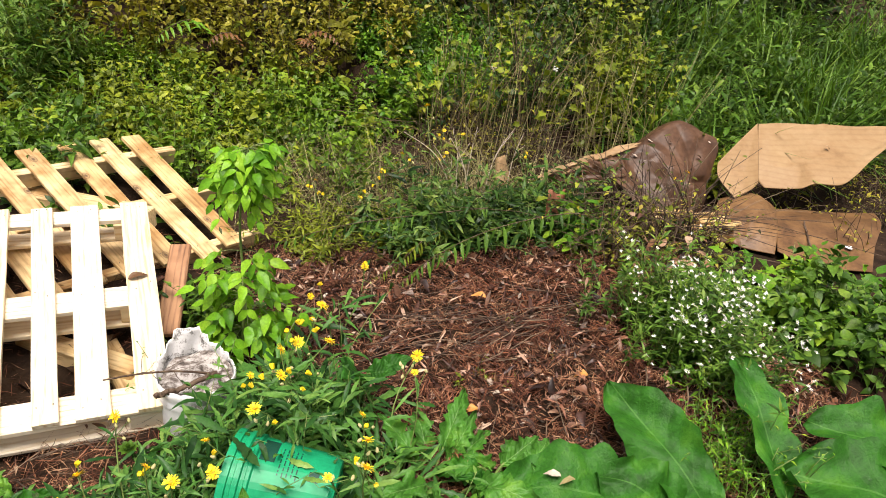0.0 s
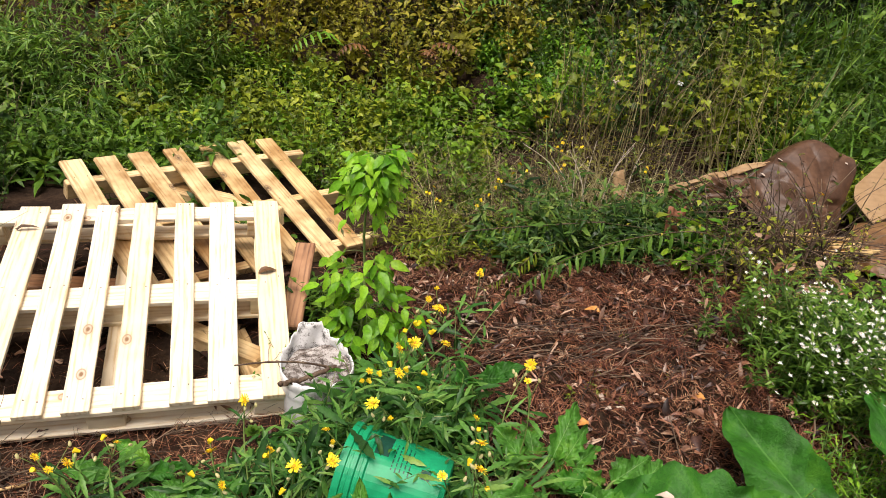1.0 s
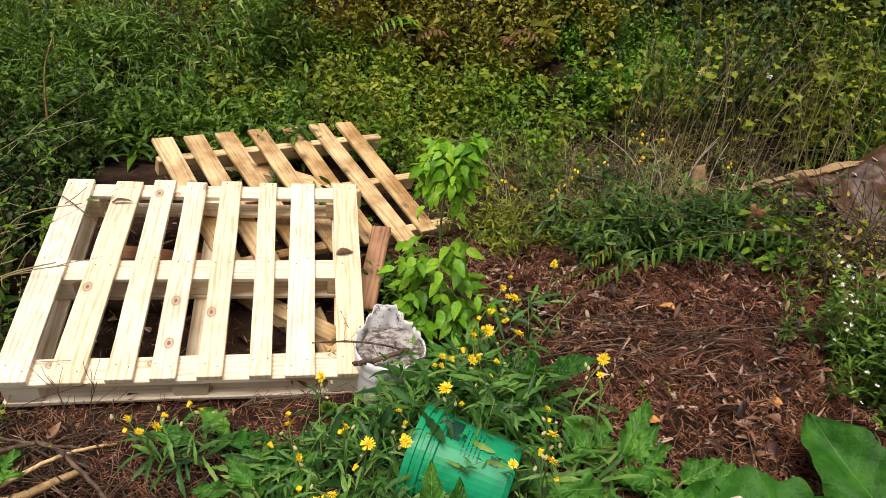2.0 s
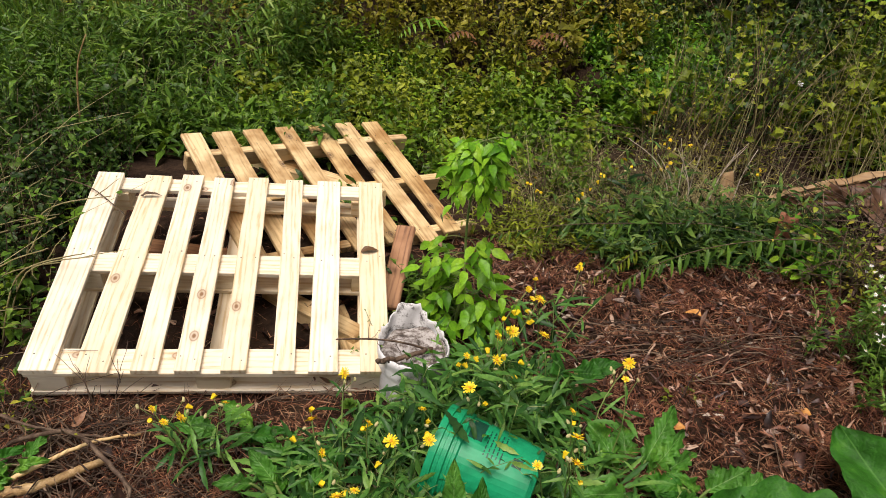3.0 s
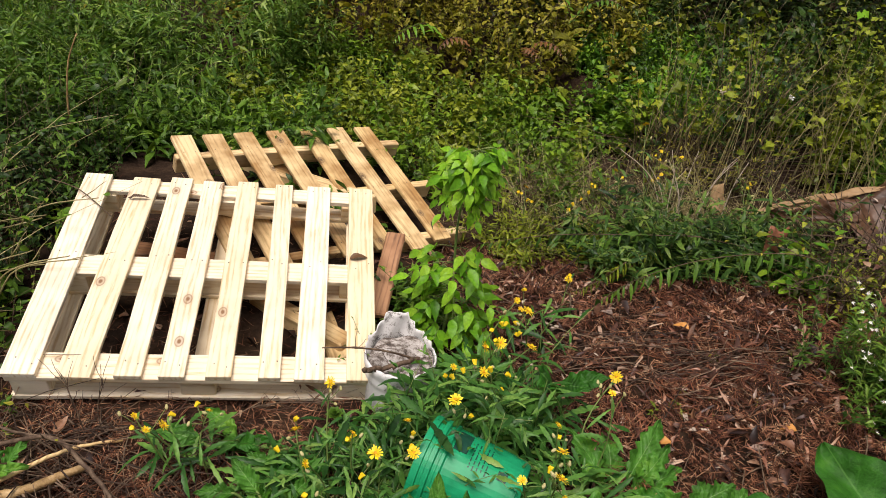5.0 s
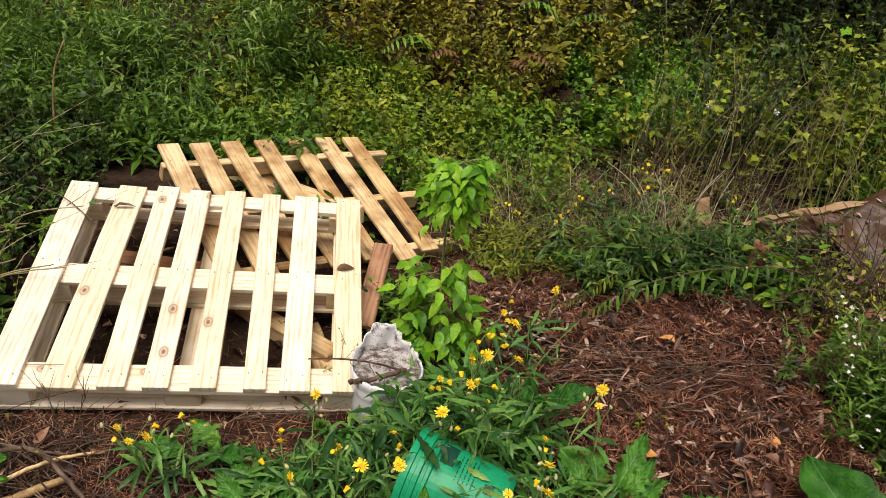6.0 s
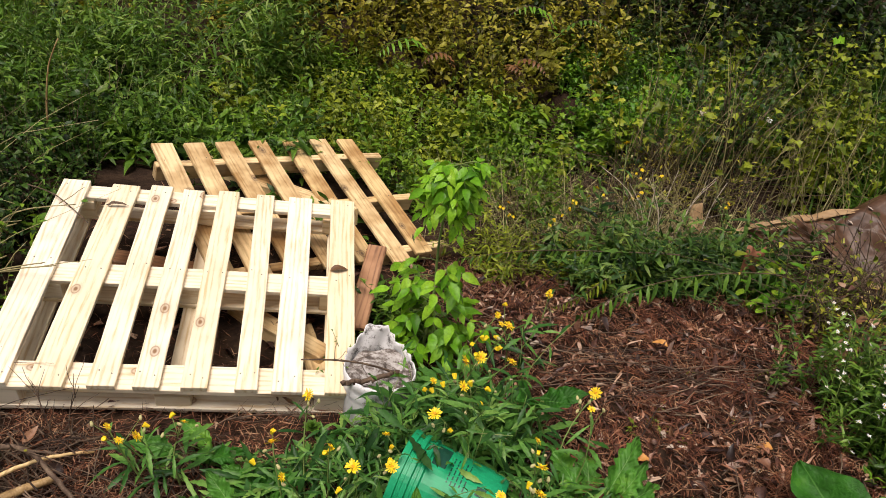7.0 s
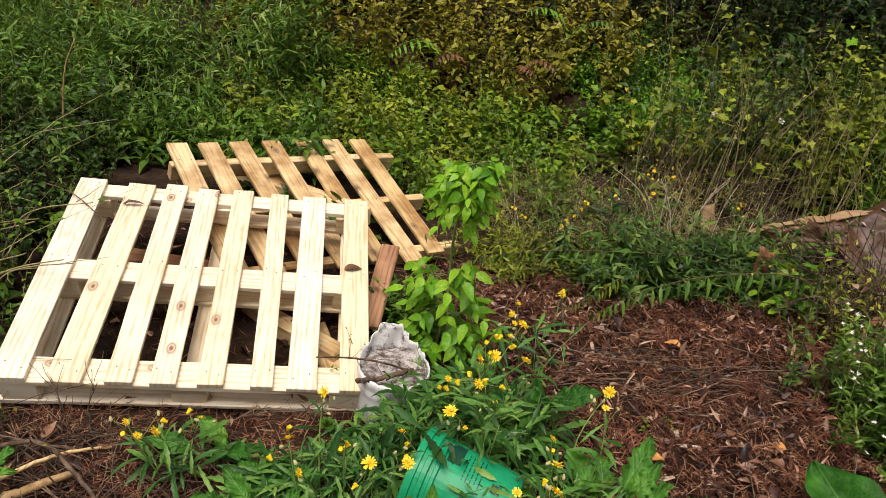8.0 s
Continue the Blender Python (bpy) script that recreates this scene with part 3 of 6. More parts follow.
weeds("dead_brush", "grey-brown dead twigs at the thicket's foot", "brush", scatter(R, 130, -1.95, -1.3, 1.55, 2.3), (0.1, 0.34), 2, T_SMALL, 0.03, 0.008, L_OLIVE, M_TWIG, 44, lean=1.2, r=0.0028)
grass("dry_grass", "bleached dry grass bent over dark hollows", scatter(R, 190, 0.3, 2.4, 3.35, 4.15), 7, (0.25, 0.6), 0.0016, M_STRAW, 32, spread=0.85, droop=0.7)
weeds("stalk_stand", "tall pale stalks with few yellowing vine leaves", "weeds", scatter(R, 100, 1.35, 3.1, 3.75, 4.7), (0.5, 1.0), 4, T_LOBED, 0.06, 0.03, L_YELLOW, M_STRAW, 13, lean=0.4, first=0.55, r=0.0034)
weeds("vine_patch", "yellow-green vine leaves hung over stalks", "vine", scatter(R, 170, 2.1, 3.4, 4.2, 5.6), (0.35, 0.9), 12, T_LOBED, 0.06, 0.03, L_YELLOW, M_TWIG, 14)
# The dark leaf colour here stands in for shade from trees at right.
weeds("undergrowth", "shade-darkened green weeds behind the stalks", "weeds", scatter(R, 430, 1.4, 4.2, 4.3, 6.0), (0.25, 0.7), 16, T_LANCE, 0.07, 0.014, L_DARK, M_GSTEM, 15)
grass("tall_grass", "tall arching bright green grass blades", scatter(R, 330, 3.1, 6.6, 3.85, 5.8), 14, (0.4, 0.95), 0.008, L_MID, 16, spread=0.6, droop=1.5)
weeds("weed_stand", "leafy green weeds among tall grass", "weeds", scatter(R, 420, 3.0, 6.4, 3.7, 6.0), (0.3, 0.8), 14, T_LANCE, 0.09, 0.016, L_MID, M_GSTEM, 17)
weeds("undergrowth", "dark leafy growth at the foot of the wood", "shrub", scatter(R, 520, 2.2, 6.5, 5.4, 7.4), (0.5, 1.3), 18, T_OVATE, 0.085, 0.028, L_WOODSHADE, M_TWIG, 24)
weeds("undergrowth", "yellowing shrubs under the wood behind the thicket", "shrub", scatter(R, 260, -5.0, -1.9, 5.0, 6.4), (0.3, 0.8), 16, T_OVATE, 0.06, 0.018, L_OLIVE, M_TWIG, 41)
# Tops stand out of view, added this tall and wide to hold back sky light.
weeds("far_shrubs", "dark tall shrubs at the wood's edge, screening off sky light", "shrub", scatter(R, 750, -9, 12, 7.0, 10.0), (1.2, 3.2), 26, T_OVATE, 0.14, 0.045, L_WOODSHADE, M_TWIG, 18, r=0.012)
weeds("weed_stand", "low green weeds beside the litter", "weeds", scatter(R, 350, 2.5, 5.0, 0.3, 1.9), (0.15, 0.45), 12, T_OVATE, 0.06, 0.02, L_MID, M_GSTEM, 19)
weeds("weed_stand", "weeds growing up between the slats of the old pallet", "weeds", scatter(R, 30, -1.0, 0.0, 2.95, 3.75), (0.04, 0.12), 8, T_LANCE, 0.07, 0.012, L_MID, M_GSTEM, 25)
weeds("weed_stand", "small feathery weed beside the bucket", "weeds", scatter(R, 14, -0.16, -0.06, 2.08, 2.16), (0.12, 0.26), 14, T_SMALL, 0.022, 0.005, L_MID, M_GSTEM, 33)
weeds("weed_stand", "low lance-leaved weeds by the sapling", "weeds", scatter(R, 45, -0.06, 0.12, 2.35, 2.75), (0.08, 0.24), 12, T_LANCE, 0.07, 0.011, L_MID, M_GSTEM, 26)
weeds("weed_stand", "tangle of narrow green leaves among the flowers", "weeds", scatter(R, 130, -0.55, 0.62, 1.28, 1.72), (0.08, 0.24), 10, T_LANCE, 0.08, 0.008, L_THISTLE, M_GSTEM, 27, lean=0.7)
weeds("weed_stand", "tall narrow green leaves about the flower stems", "weeds", scatter(R, 60, 0.08, 0.5, 1.62, 2.0), (0.2, 0.36), 12, T_TOOTH, 0.11, 0.011, L_THISTLE, M_GSTEM, 28, lean=0.4)
weeds("weed_stand", "narrow leaves hanging over the green pot", "weeds", scatter(R, 42, -0.04, 0.3, 1.64, 1.76), (0.26, 0.4), 13, T_LANCE, 0.09, 0.009, L_THISTLE, M_GSTEM, 29, lean=0.4, toward=(0.0, -0.4))
weeds("weed_stand", "toothed leaves leaning on the white bucket", "weeds", scatter(R, 14, 0.07, 0.2, 1.74, 1.86), (0.16, 0.3), 11, T_TOOTH, 0.11, 0.011, L_THISTLE, M_GSTEM, 42, lean=0.5)
weeds("weed_stand", "low toothed leaves at the foot of the white bucket", "weeds", scatter(R, 14, -0.22, -0.02, 1.76, 1.84), (0.06, 0.13), 9, T_TOOTH, 0.08, 0.009, L_THISTLE, M_GSTEM, 45, lean=0.6)
weeds("weed_stand", "narrow leaves before the green pot", "weeds", scatter(R, 34, -0.1, 0.1, 1.26, 1.38), (0.14, 0.27), 11, T_LANCE, 0.08, 0.009, L_THISTLE, M_GSTEM, 35, lean=0.5)
weeds("weed_stand", "low weeds along the path", "weeds", scatter(R, 450, -4.5, -1.5, -0.5, 1.8), (0.15, 0.45), 12, T_OVATE, 0.06, 0.02, L_MID, M_GSTEM, 20)


# ---- litter on the ground ----
def litter():
    rng = np.random.default_rng(21)
    n = 40000
    x, y = rng.uniform(-1.5, 2.45, n), rng.uniform(1.15, 3.25, n)
    keep = (x > 0.1) | (y < 2.0) | (rng.uniform(size=n) < 0.3)
    x, y = x[keep], y[keep]
    n = len(x)
    a = rng.uniform(0, 2 * np.pi, n) + 0.7 * np.sin(3 * x + 4 * y)
    el = rng.normal(0.12, 0.22, n)
    d = np.stack([np.cos(a) * np.cos(el), np.sin(a) * np.cos(el), np.sin(el)], 1)
    p = np.stack([x, y, gz(x, y) + rng.uniform(0, 0.03, n)], 1)
    hp = Heap()
    leaves(hp, T_SMALL, p, d, np.tile((0, 0, 1.0), (n, 1)) + rng.normal(0, 0.3, (n, 3)), rng.uniform(0.03, 0.1, n), rng.uniform(0.0009, 0.0022, n), droop=rng.normal(0.15, 0.25, n))
    tagged(put("needle_litter", hp.mesh("needle_litter", M_NEEDLE)), "reddish brown conifer needles strewn over soil", "litter", kind="stuff")
    # browned conifer sprays: side needles along a short rib
    m, k = 3400, 18
    cx, cy = rng.uniform(-1.4, 2.3, m), rng.uniform(1.2, 3.15, m)
    keep = (cx > 0.25) | (cy < 1.8)
    cx, cy = cx[keep], cy[keep]
    m = len(cx)
    ca, ce = rng.uniform(0, 2 * np.pi, m), rng.normal(0.25, 0.3, m)
    rib = np.stack([np.cos(ca) * np.cos(ce), np.sin(ca) * np.cos(ce), np.sin(ce)], 1)
    side = unit(np.cross(rib, (0, 0, 1.0)) + rng.normal(0, 0.3, (m, 3)))
    t = np.linspace(0, 1, k)
    foot = np.stack([cx, cy, gz(cx, cy) + rng.uniform(0.0, 0.045, m)], 1)
    size = rng.uniform(0.05, 0.12, m)
    p = foot[:, None] + rib[:, None] * (size[:, None] * t)[..., None]
    d = rib[:, None] * 0.8 + side[:, None] * np.where(np.arange(k) % 2, 1.0, -1.0)[None, :, None] + rng.normal(0, 0.25, (m, k, 3))
    hp = Heap()
    leaves(hp, T_SMALL, p.reshape(-1, 3), d.reshape(-1, 3), np.tile((0, 0, 1.0), (m * k, 1)) + rng.normal(0, 0.3, (m * k, 3)), (size[:, None] * 0.42 * (1.15 - t)).ravel(), 0.0014, droop=0.3)
    tubes(hp, foot[:, None] + rib[:, None] * (size[:, None] * np.linspace(0, 1, 3))[..., None], 0.0013, 0.0006, 3)
    tagged(put("conifer_sprays", hp.mesh("conifer_sprays", M_NEEDLE)), "browned conifer sprays heaped as mulch", "litter", kind="stuff")
    n = 650
    x, y = rng.uniform(-1.4, 2.4, n), rng.uniform(1.2, 3.1, n)
    a, el = rng.uniform(0, 2 * np.pi, n), rng.normal(0.1, 0.5, n)
    d = np.stack([np.cos(a) * np.cos(el), np.sin(a) * np.cos(el), np.sin(el)], 1)
    hp = Heap()
    leaves(hp, T_OVATE, np.stack([x, y, gz(x, y) + rng.uniform(0.005, 0.04, n)], 1), d, np.tile((0, 0, 1.0), (n, 1)) + rng.normal(0, 0.5, (n, 3)), rng.uniform(0.02, 0.07, n), rng.uniform(0.005, 0.016, n), droop=rng.normal(0.2, 0.5, n), fold=rng.uniform(0.3, 1.2), rng=rng)
    tagged(put("dead_leaves", hp.mesh("dead_leaves", M_DEAD)), "curled brown dead leaves on the mulch", "leaves", kind="stuff")
    # swirls of rust-coloured needles, each raked its own way
    c, k = 95, 110
    cx, cy = np.repeat(rng.uniform(0.3, 2.3, c), k), np.repeat(rng.uniform(1.4, 3.1, c), k)
    ca = np.repeat(rng.uniform(0, 2 * np.pi, c), k) + rng.normal(0, 0.45, c * k)
    x, y = cx + rng.normal(0, 0.055, c * k), cy + rng.normal(0, 0.045, c * k)
    hump = 0.05 * np.exp(-((x - cx) ** 2 + (y - cy) ** 2) / 0.006)
    el = rng.normal(0.1, 0.3, c * k)
    d = np.stack([np.cos(ca) * np.cos(el), np.sin(ca) * np.cos(el), np.sin(el)], 1)
    hp = Heap()
    leaves(hp, T_SMALL, np.stack([x, y, gz(x, y) + 0.012 + hump * rng.uniform(0.3, 1, c * k)], 1), d, np.tile((0, 0, 1.0), (c * k, 1)) + rng.normal(0, 0.3, (c * k, 3)), rng.uniform(0.04, 0.1, c * k), rng.uniform(0.001, 0.0026, c * k), droop=rng.normal(0.3, 0.3, c * k))
    tagged(put("needle_swirls", hp.mesh("needle_swirls", M_RUST)), "rust red clumps of dead conifer needles on mulch", "litter", kind="stuff")
    # broad curled scraps of wet fronds and bark
    n = 3000
    x, y = rng.uniform(0.2, 2.35, n), rng.uniform(1.35, 3.15, n)
    x, y = x + 0.05 * np.sin(9 * y + 5 * x), y + 0.05 * np.sin(11 * x)
    a, el = rng.uniform(0, 2 * np.pi, n), rng.normal(0.2, 0.4, n)
    d = np.stack([np.cos(a) * np.cos(el), np.sin(a) * np.cos(el), np.sin(el)], 1)
    hp = Heap()
    leaves(hp, T_LANCE, np.stack([x, y, gz(x, y) + rng.uniform(0.012, 0.045, n)], 1), d, np.tile((0, 0, 1.0), (n, 1)) + rng.normal(0, 0.5, (n, 3)), rng.uniform(0.025, 0.075, n), rng.uniform(0.003, 0.008, n), droop=rng.normal(0.4, 0.5, n), fold=rng.uniform(0.4, 1.4), rng=rng)
    tagged(put("frond_scraps", hp.mesh("frond_scraps", M_SCRAP)), "curled wet red-brown frond scraps on the mulch", "litter", kind="stuff")
    # larger leaves, curled and matted, and a few pale flakes
    for n, lo, hi, wd, mat, nm, lb in ((420, 0.03, 0.075, 0.24, M_MAT, "matted_leaves", "dark wet leaves matted into the mulch"), (260, 0.012, 0.05, 0.18, M_FLAKE, "bark_flakes", "pale bark flakes and leaf scraps on mulch")):
        x, y = rng.uniform(0.3, 2.3, n), rng.uniform(1.35, 3.1, n)
        a, el = rng.uniform(0, 2 * np.pi, n), rng.normal(0.15, 0.45, n)
        d = np.stack([np.cos(a) * np.cos(el), np.sin(a) * np.cos(el), np.sin(el)], 1)
        ll = rng.uniform(lo, hi, n)
        hp = Heap()
        leaves(hp, T_OVATE, np.stack([x, y, gz(x, y) + rng.uniform(0.01, 0.045, n)], 1), d, np.tile((0, 0, 1.0), (n, 1)) + rng.normal(0, 0.6, (n, 3)), ll, ll * wd * rng.uniform(0.7, 1.2, n), droop=rng.normal(0.2, 0.5, n), fold=0.9, rng=rng)
        tagged(put(nm, hp.mesh(nm, mat)), lb, "leaves", kind="stuff")
    n = 1150
    x, y = rng.uniform(-1.5, 2.4, n), rng.uniform(1.2, 3.1, n)
    x[:560], y[:560] = rng.uniform(-1.6, -0.5, 560), rng.uniform(1.25, 1.85, 560)
    c = (x > 0.1) | (y < 1.8)
    x, y = x[c], y[c]
    n = len(x)
    a, ln = rng.uniform(0, 2 * np.pi, n), rng.uniform(0.06, 0.35, n)
    t = np.linspace(-0.5, 0.5, 5)
    bend = rng.normal(0, 0.1, (n, 1))
    px = x[:, None] + ln[:, None] * (np.cos(a)[:, None] * t - np.sin(a)[:, None] * bend * (1 - 4 * t * t))
    py = y[:, None] + ln[:, None] * (np.sin(a)[:, None] * t + np.cos(a)[:, None] * bend * (1 - 4 * t * t))
    hp = Heap()
    tubes(hp, np.stack([px, py, gz(px, py) + 0.02 + rng.uniform(0, 0.03, (n, 1)) + t * rng.normal(0, 0.05, (n, 1))], -1), rng.uniform(0.0012, 0.004, n), 0.0008, 4)
    tagged(put("twigs", hp.mesh("twigs", M_TWIG)), "thin dry twigs lying in the litter", "twigs", kind="stuff")
    # a raked bundle of straight thin twigs
    n = 75
    x, y = rng.normal(1.15, 0.26, n), rng.normal(2.22, 0.11, n)
    a, ln = rng.normal(0.22, 0.38, n), rng.uniform(0.2, 0.65, n)
    px = x[:, None] + ln[:, None] * np.cos(a)[:, None] * t
    py = y[:, None] + ln[:, None] * np.sin(a)[:, None] * t + rng.normal(0, 0.012, (n, 5))
    hp = Heap()
    tubes(hp, np.stack([px, py, gz(x, y)[:, None] + 0.03 + rng.uniform(0, 0.05, (n, 1)) - 0.06 * t * t + t * rng.normal(0, 0.04, (n, 1))], -1), rng.uniform(0.0014, 0.0032, n), 0.001, 4)
    tagged(put("twig_bundle", hp.mesh("twig_bundle", M_TWIG)), "raked heap of long thin grey-brown twigs", "twigs", kind="stuff")


litter()


# ---- pallets ----
def board_mesh(name, w, l, t, mat, wear=0.003, seed=0):
    """A sawn board: width along x, length along y, its top at z = 0, edges eased and a little uneven."""
    rng = np.random.default_rng(seed)
    bm = bmesh.new()
    bmesh.ops.create_cube(bm, size=1)
    bmesh.ops.subdivide_edges(bm, edges=[e for e in bm.edges if abs(e.verts[0].co.y - e.verts[1].co.y) > 0.5], cuts=5)
    for v in bm.verts:
        v.co = Vector((v.co.x * w, v.co.y * l, (v.co.z - 0.5) * t))
        v.co.x += rng.normal(0, 0.0008)
        v.co.z += rng.normal(0, 0.0006)
    bmesh.ops.bevel(bm, geom=[e for e in bm.edges if e.calc_face_angle(0) > 0.8], offset=wear, segments=1, affect="EDGES")
    me = bpy.data.meshes.new(name)
    bm.to_mesh(me)
    bm.free()
    me.materials.append(mat)
    return me


def nail_mesh():
    bm = bmesh.new()
    bmesh.ops.create_cone(bm, cap_ends=True, segments=8, radius1=0.0022, radius2=0.002, depth=0.004)
    me = bpy.data.meshes.new("nail")
    bm.to_mesh(me)
    bm.free()
    me.materials.append(M_NAIL)
    return me


NAIL = nail_mesh()


def rot_pose(origin, v):
    v = Vector(v)
    return Matrix.Translation(origin) @ Matrix.Rotation(v.length, 4, v.normalized())


def pallet_new():
    """Block pallet: eight top slats over three cross boards, nine blocks, a bottom frame."""
    ob = thing("pallet", "new pale pine pallet with knots lying tilted on timbers", "pallet", rot_pose((-1.283, 1.801, 0.114), (0.258, 0.051, 0.108)))
    w, d = 1.2, 1.025
    spans = [(0.0, 0.089), (0.16, 0.249), (0.3, 0.372), (0.418, 0.488), (0.546, 0.617), (0.676, 0.737), (0.772, 0.856), (0.915, 1.0)]
    rng = random.Random(5)
    rows = (0.055, 0.53, 0.97)
    shift = (0.0, -0.011, -0.016, -0.022, -0.03, -0.02, -0.008, 0.0)
    turn = (0.0, -1.6, -0.2, 0.1, 0.5, 1.2, 0.3, 0.0)
    for i, (a, b) in enumerate(spans):
        s = put("slat", board_mesh("slat", (b - a) * w, d + rng.uniform(-0.006, 0.006), 0.02, M_PINE, 0.002, i), ob, pose((a + b) / 2 * w + shift[i], d / 2 + rng.uniform(-0.006, 0.006), rng.uniform(-0.001, 0.001), 0, 0, turn[i]))
        for r in rows:
            for sx in (-0.25, 0.27):
                put("nail", NAIL, s, pose(sx * (b - a) * w + rng.uniform(-0.006, 0.006), r * d - d / 2 + rng.uniform(-0.018, 0.018), 0.0005))
    for i, r in enumerate(rows):
        wide = (0.105, 0.1, 0.075)[i]
        y = (0.056, 0.52, d - 0.042)[i]
        put("cross_board", board_mesh("cross_board", wide, w - 0.012, 0.02, M_PINE, 0.002, 20 + i), ob, pose(w / 2, y, -0.0215, 0, 0, 90))
        for x in (0.075, 0.6, 1.125):
            put("block", board_mesh("block", 0.095, 0.115, 0.078, M_PINE, 0.003, 30 + i), ob, pose(x, y + rng.uniform(-0.004, 0.004), -0.0425, 0, 0, 90))
        put("bottom_board", board_mesh("bottom_board", wide, w - 0.01, 0.018, M_PINE, 0.002, 40 + i), ob, pose(w / 2, y, -0.122, 0, 0, 90))
    for i, x in enumerate((0.06, 0.6, 1.14)):
        put("runner", board_mesh("runner", 0.09, d - 0.02, 0.016, M_PINE, 0.002, 50 + i), ob, pose(x, d / 2, -0.1405))
    return ob


def pallet_old():
    """Pallet of seven worn slats on three stringers."""
    ob = thing("pallet", "weathered tan wooden pallet lying in the weeds", "pallet", rot_pose((-0.698, 2.496, 0.116), (0.258, 0.176, 0.587)))
    w, d = 1.1, 0.943
    rng = random.Random(8)
    for i, a in enumerate((0.0, 0.14, 0.29, 0.445, 0.61, 0.765, 0.908)):
        ln = d + (0.03 if i == 5 else 0) + rng.uniform(-0.008, 0.008)
        s = put("slat", board_mesh("slat", 0.098, ln, 0.02, M_OLD, 0.003, 60 + i), ob, pose(a * w + 0.049, d / 2 - (0.015 if i == 5 else 0), rng.uniform(-0.001, 0.001), 0, 0, rng.uniform(-0.7, 0.7)))
        for r in (0.08, 0.47, 0.86):
            for sx in (-0.025, 0.025):
                put("nail", NAIL, s, pose(sx + rng.uniform(-0.006, 0.006), r * d - d / 2 + rng.uniform(-0.01, 0.01), 0.0005))
    for i, r in enumerate((0.07, 0.47, 0.86)):
        ln = w + 0.14
        put("stringer", board_mesh("stringer", 0.045, ln, 0.085, M_OLD, 0.004, 70 + i), ob, pose(w / 2 + 0.06, r * d, -0.0215, 0, 0, 90))
    return ob


pallet_new()
pallet_old()


def timber(label, mat, size, m, seed):
    me = board_mesh("timber", *size, mat, 0.006, seed)
    tagged(put("timber", me, m=m), label, "timber", group="timbers under the pallets")


timber("reddish brown plank end propped under the pallet", M_RED, (0.085, 0.5, 0.03), pose(-0.1, 2.62, 0.1, 14, 0, -6), 80)
timber("reddish brown squared timber under the pallet", M_RED, (0.1, 0.9, 0.1), pose(-0.75, 2.62, 0.1, 0, 0, 82), 81)
timber("short weathered timber under the pallet", M_OLD, (0.09, 0.5, 0.09), pose(-0.42, 2.35, 0.03, 0, 4, 55), 82)
timber("short pale timber offcut under the pallet", M_OLD, (0.08, 0.34, 0.06), pose(-0.3, 2.3, 0.0, 0, 0, 20), 83)
timber("old plank under the far pallet", M_OLD, (0.12, 1.0, 0.1), pose(-0.65, 3.4, 0.18, 0, 0, 60), 84)


# ---- broken white bucket ----
def bucket():
    ob = thing("bucket", "broken white plastic bucket full of soil", "bucket", pose(-0.02, 1.99, -0.05, 0, 2, 0))
    rng = np.random.default_rng(31)
    n, rows = 120, 16
    ang = np.linspace(0, 2 * np.pi, n, endpoint=False)
    # the torn rim: high at the back, low in front
    off = np.angle(np.exp(1j * (ang - 1.75)))
    off = np.where(off < 0, -off * 1.25, off)
    top = 0.195 + 0.014 * (off < 1.5) + 0.02 * (off < 1.05) + 0.026 * (off < 0.68) + 0.03 * (off < 0.36) + 0.002 * np.sin(ang * 23)
    back = (off < 1.2) * 1.0
    v, t = [], []
    for side in (0, 1):
        for j in range(rows):
            f = j / (rows - 1)
            z = f * top
            r = 0.112 + 0.06 * z - 0.0035 * side
            ridge = 0.004 * ((np.abs(z - 0.165) < 0.007) | (np.abs(z - 0.13) < 0.006) | (np.abs(z - 0.186) < 0.006)) * (1 - side)
            wob = 0.006 * back * np.sin(ang * 9 + z * 30)
            v.append(np.stack([(r + ridge + wob) * np.cos(ang), (r + ridge + wob) * np.sin(ang), z], 1))
    v = np.concatenate(v)
    for side in (0, 1):
        for j in range(rows - 1):
            for i in range(n):
                a, b = side * rows * n + j * n + i, side * rows * n + j * n + (i + 1) % n
                q = [(a, b, b + n), (a, b + n, a + n)]
                t += q if side == 0 else [(x, z2, y2) for x, y2, z2 in q]
    for i in range(n):
        a, b = (rows - 1) * n + i, (rows - 1) * n + (i + 1) % n
        t += [(a, b, b + rows * n), (a, b + rows * n, a + rows * n)]
    hp = Heap()
    hp.add(v, np.array(t))
    me = hp.mesh("shell", M_WHITE)
    me.materials.append(M_GRIME)
    half = (rows - 1) * n * 2
    me.polygons.foreach_set("material_index", (np.arange(len(me.polygons)) // half == 1).astype(np.int32))
    put("shell", me, ob)
    hp = Heap()
    rr, aa = np.meshgrid(np.linspace(0.001, 1, 9), np.linspace(0, 2 * np.pi, 33))
    x, y = rr * 0.115 * np.cos(aa), rr * 0.115 * np.sin(aa)
    z = 0.165 + 0.02 * (1 - rr) + 0.025 * np.clip((y + 0.02) / 0.115, 0, 1) ** 1.5 + 0.012 * np.sin(40 * x + 9) * np.sin(37 * y)
    i = (np.arange(32)[:, None] * 9 + np.arange(8)[None]).ravel()
    hp.add(np.stack([x, y, z], -1), np.concatenate([np.stack([i, i + 1, i + 9], 1), np.stack([i + 1, i + 10, i + 9], 1)]))
    put("soil_fill", hp.mesh("soil_fill", M_ASH), ob, label="grey crumbly soil")
    return ob


bucket()


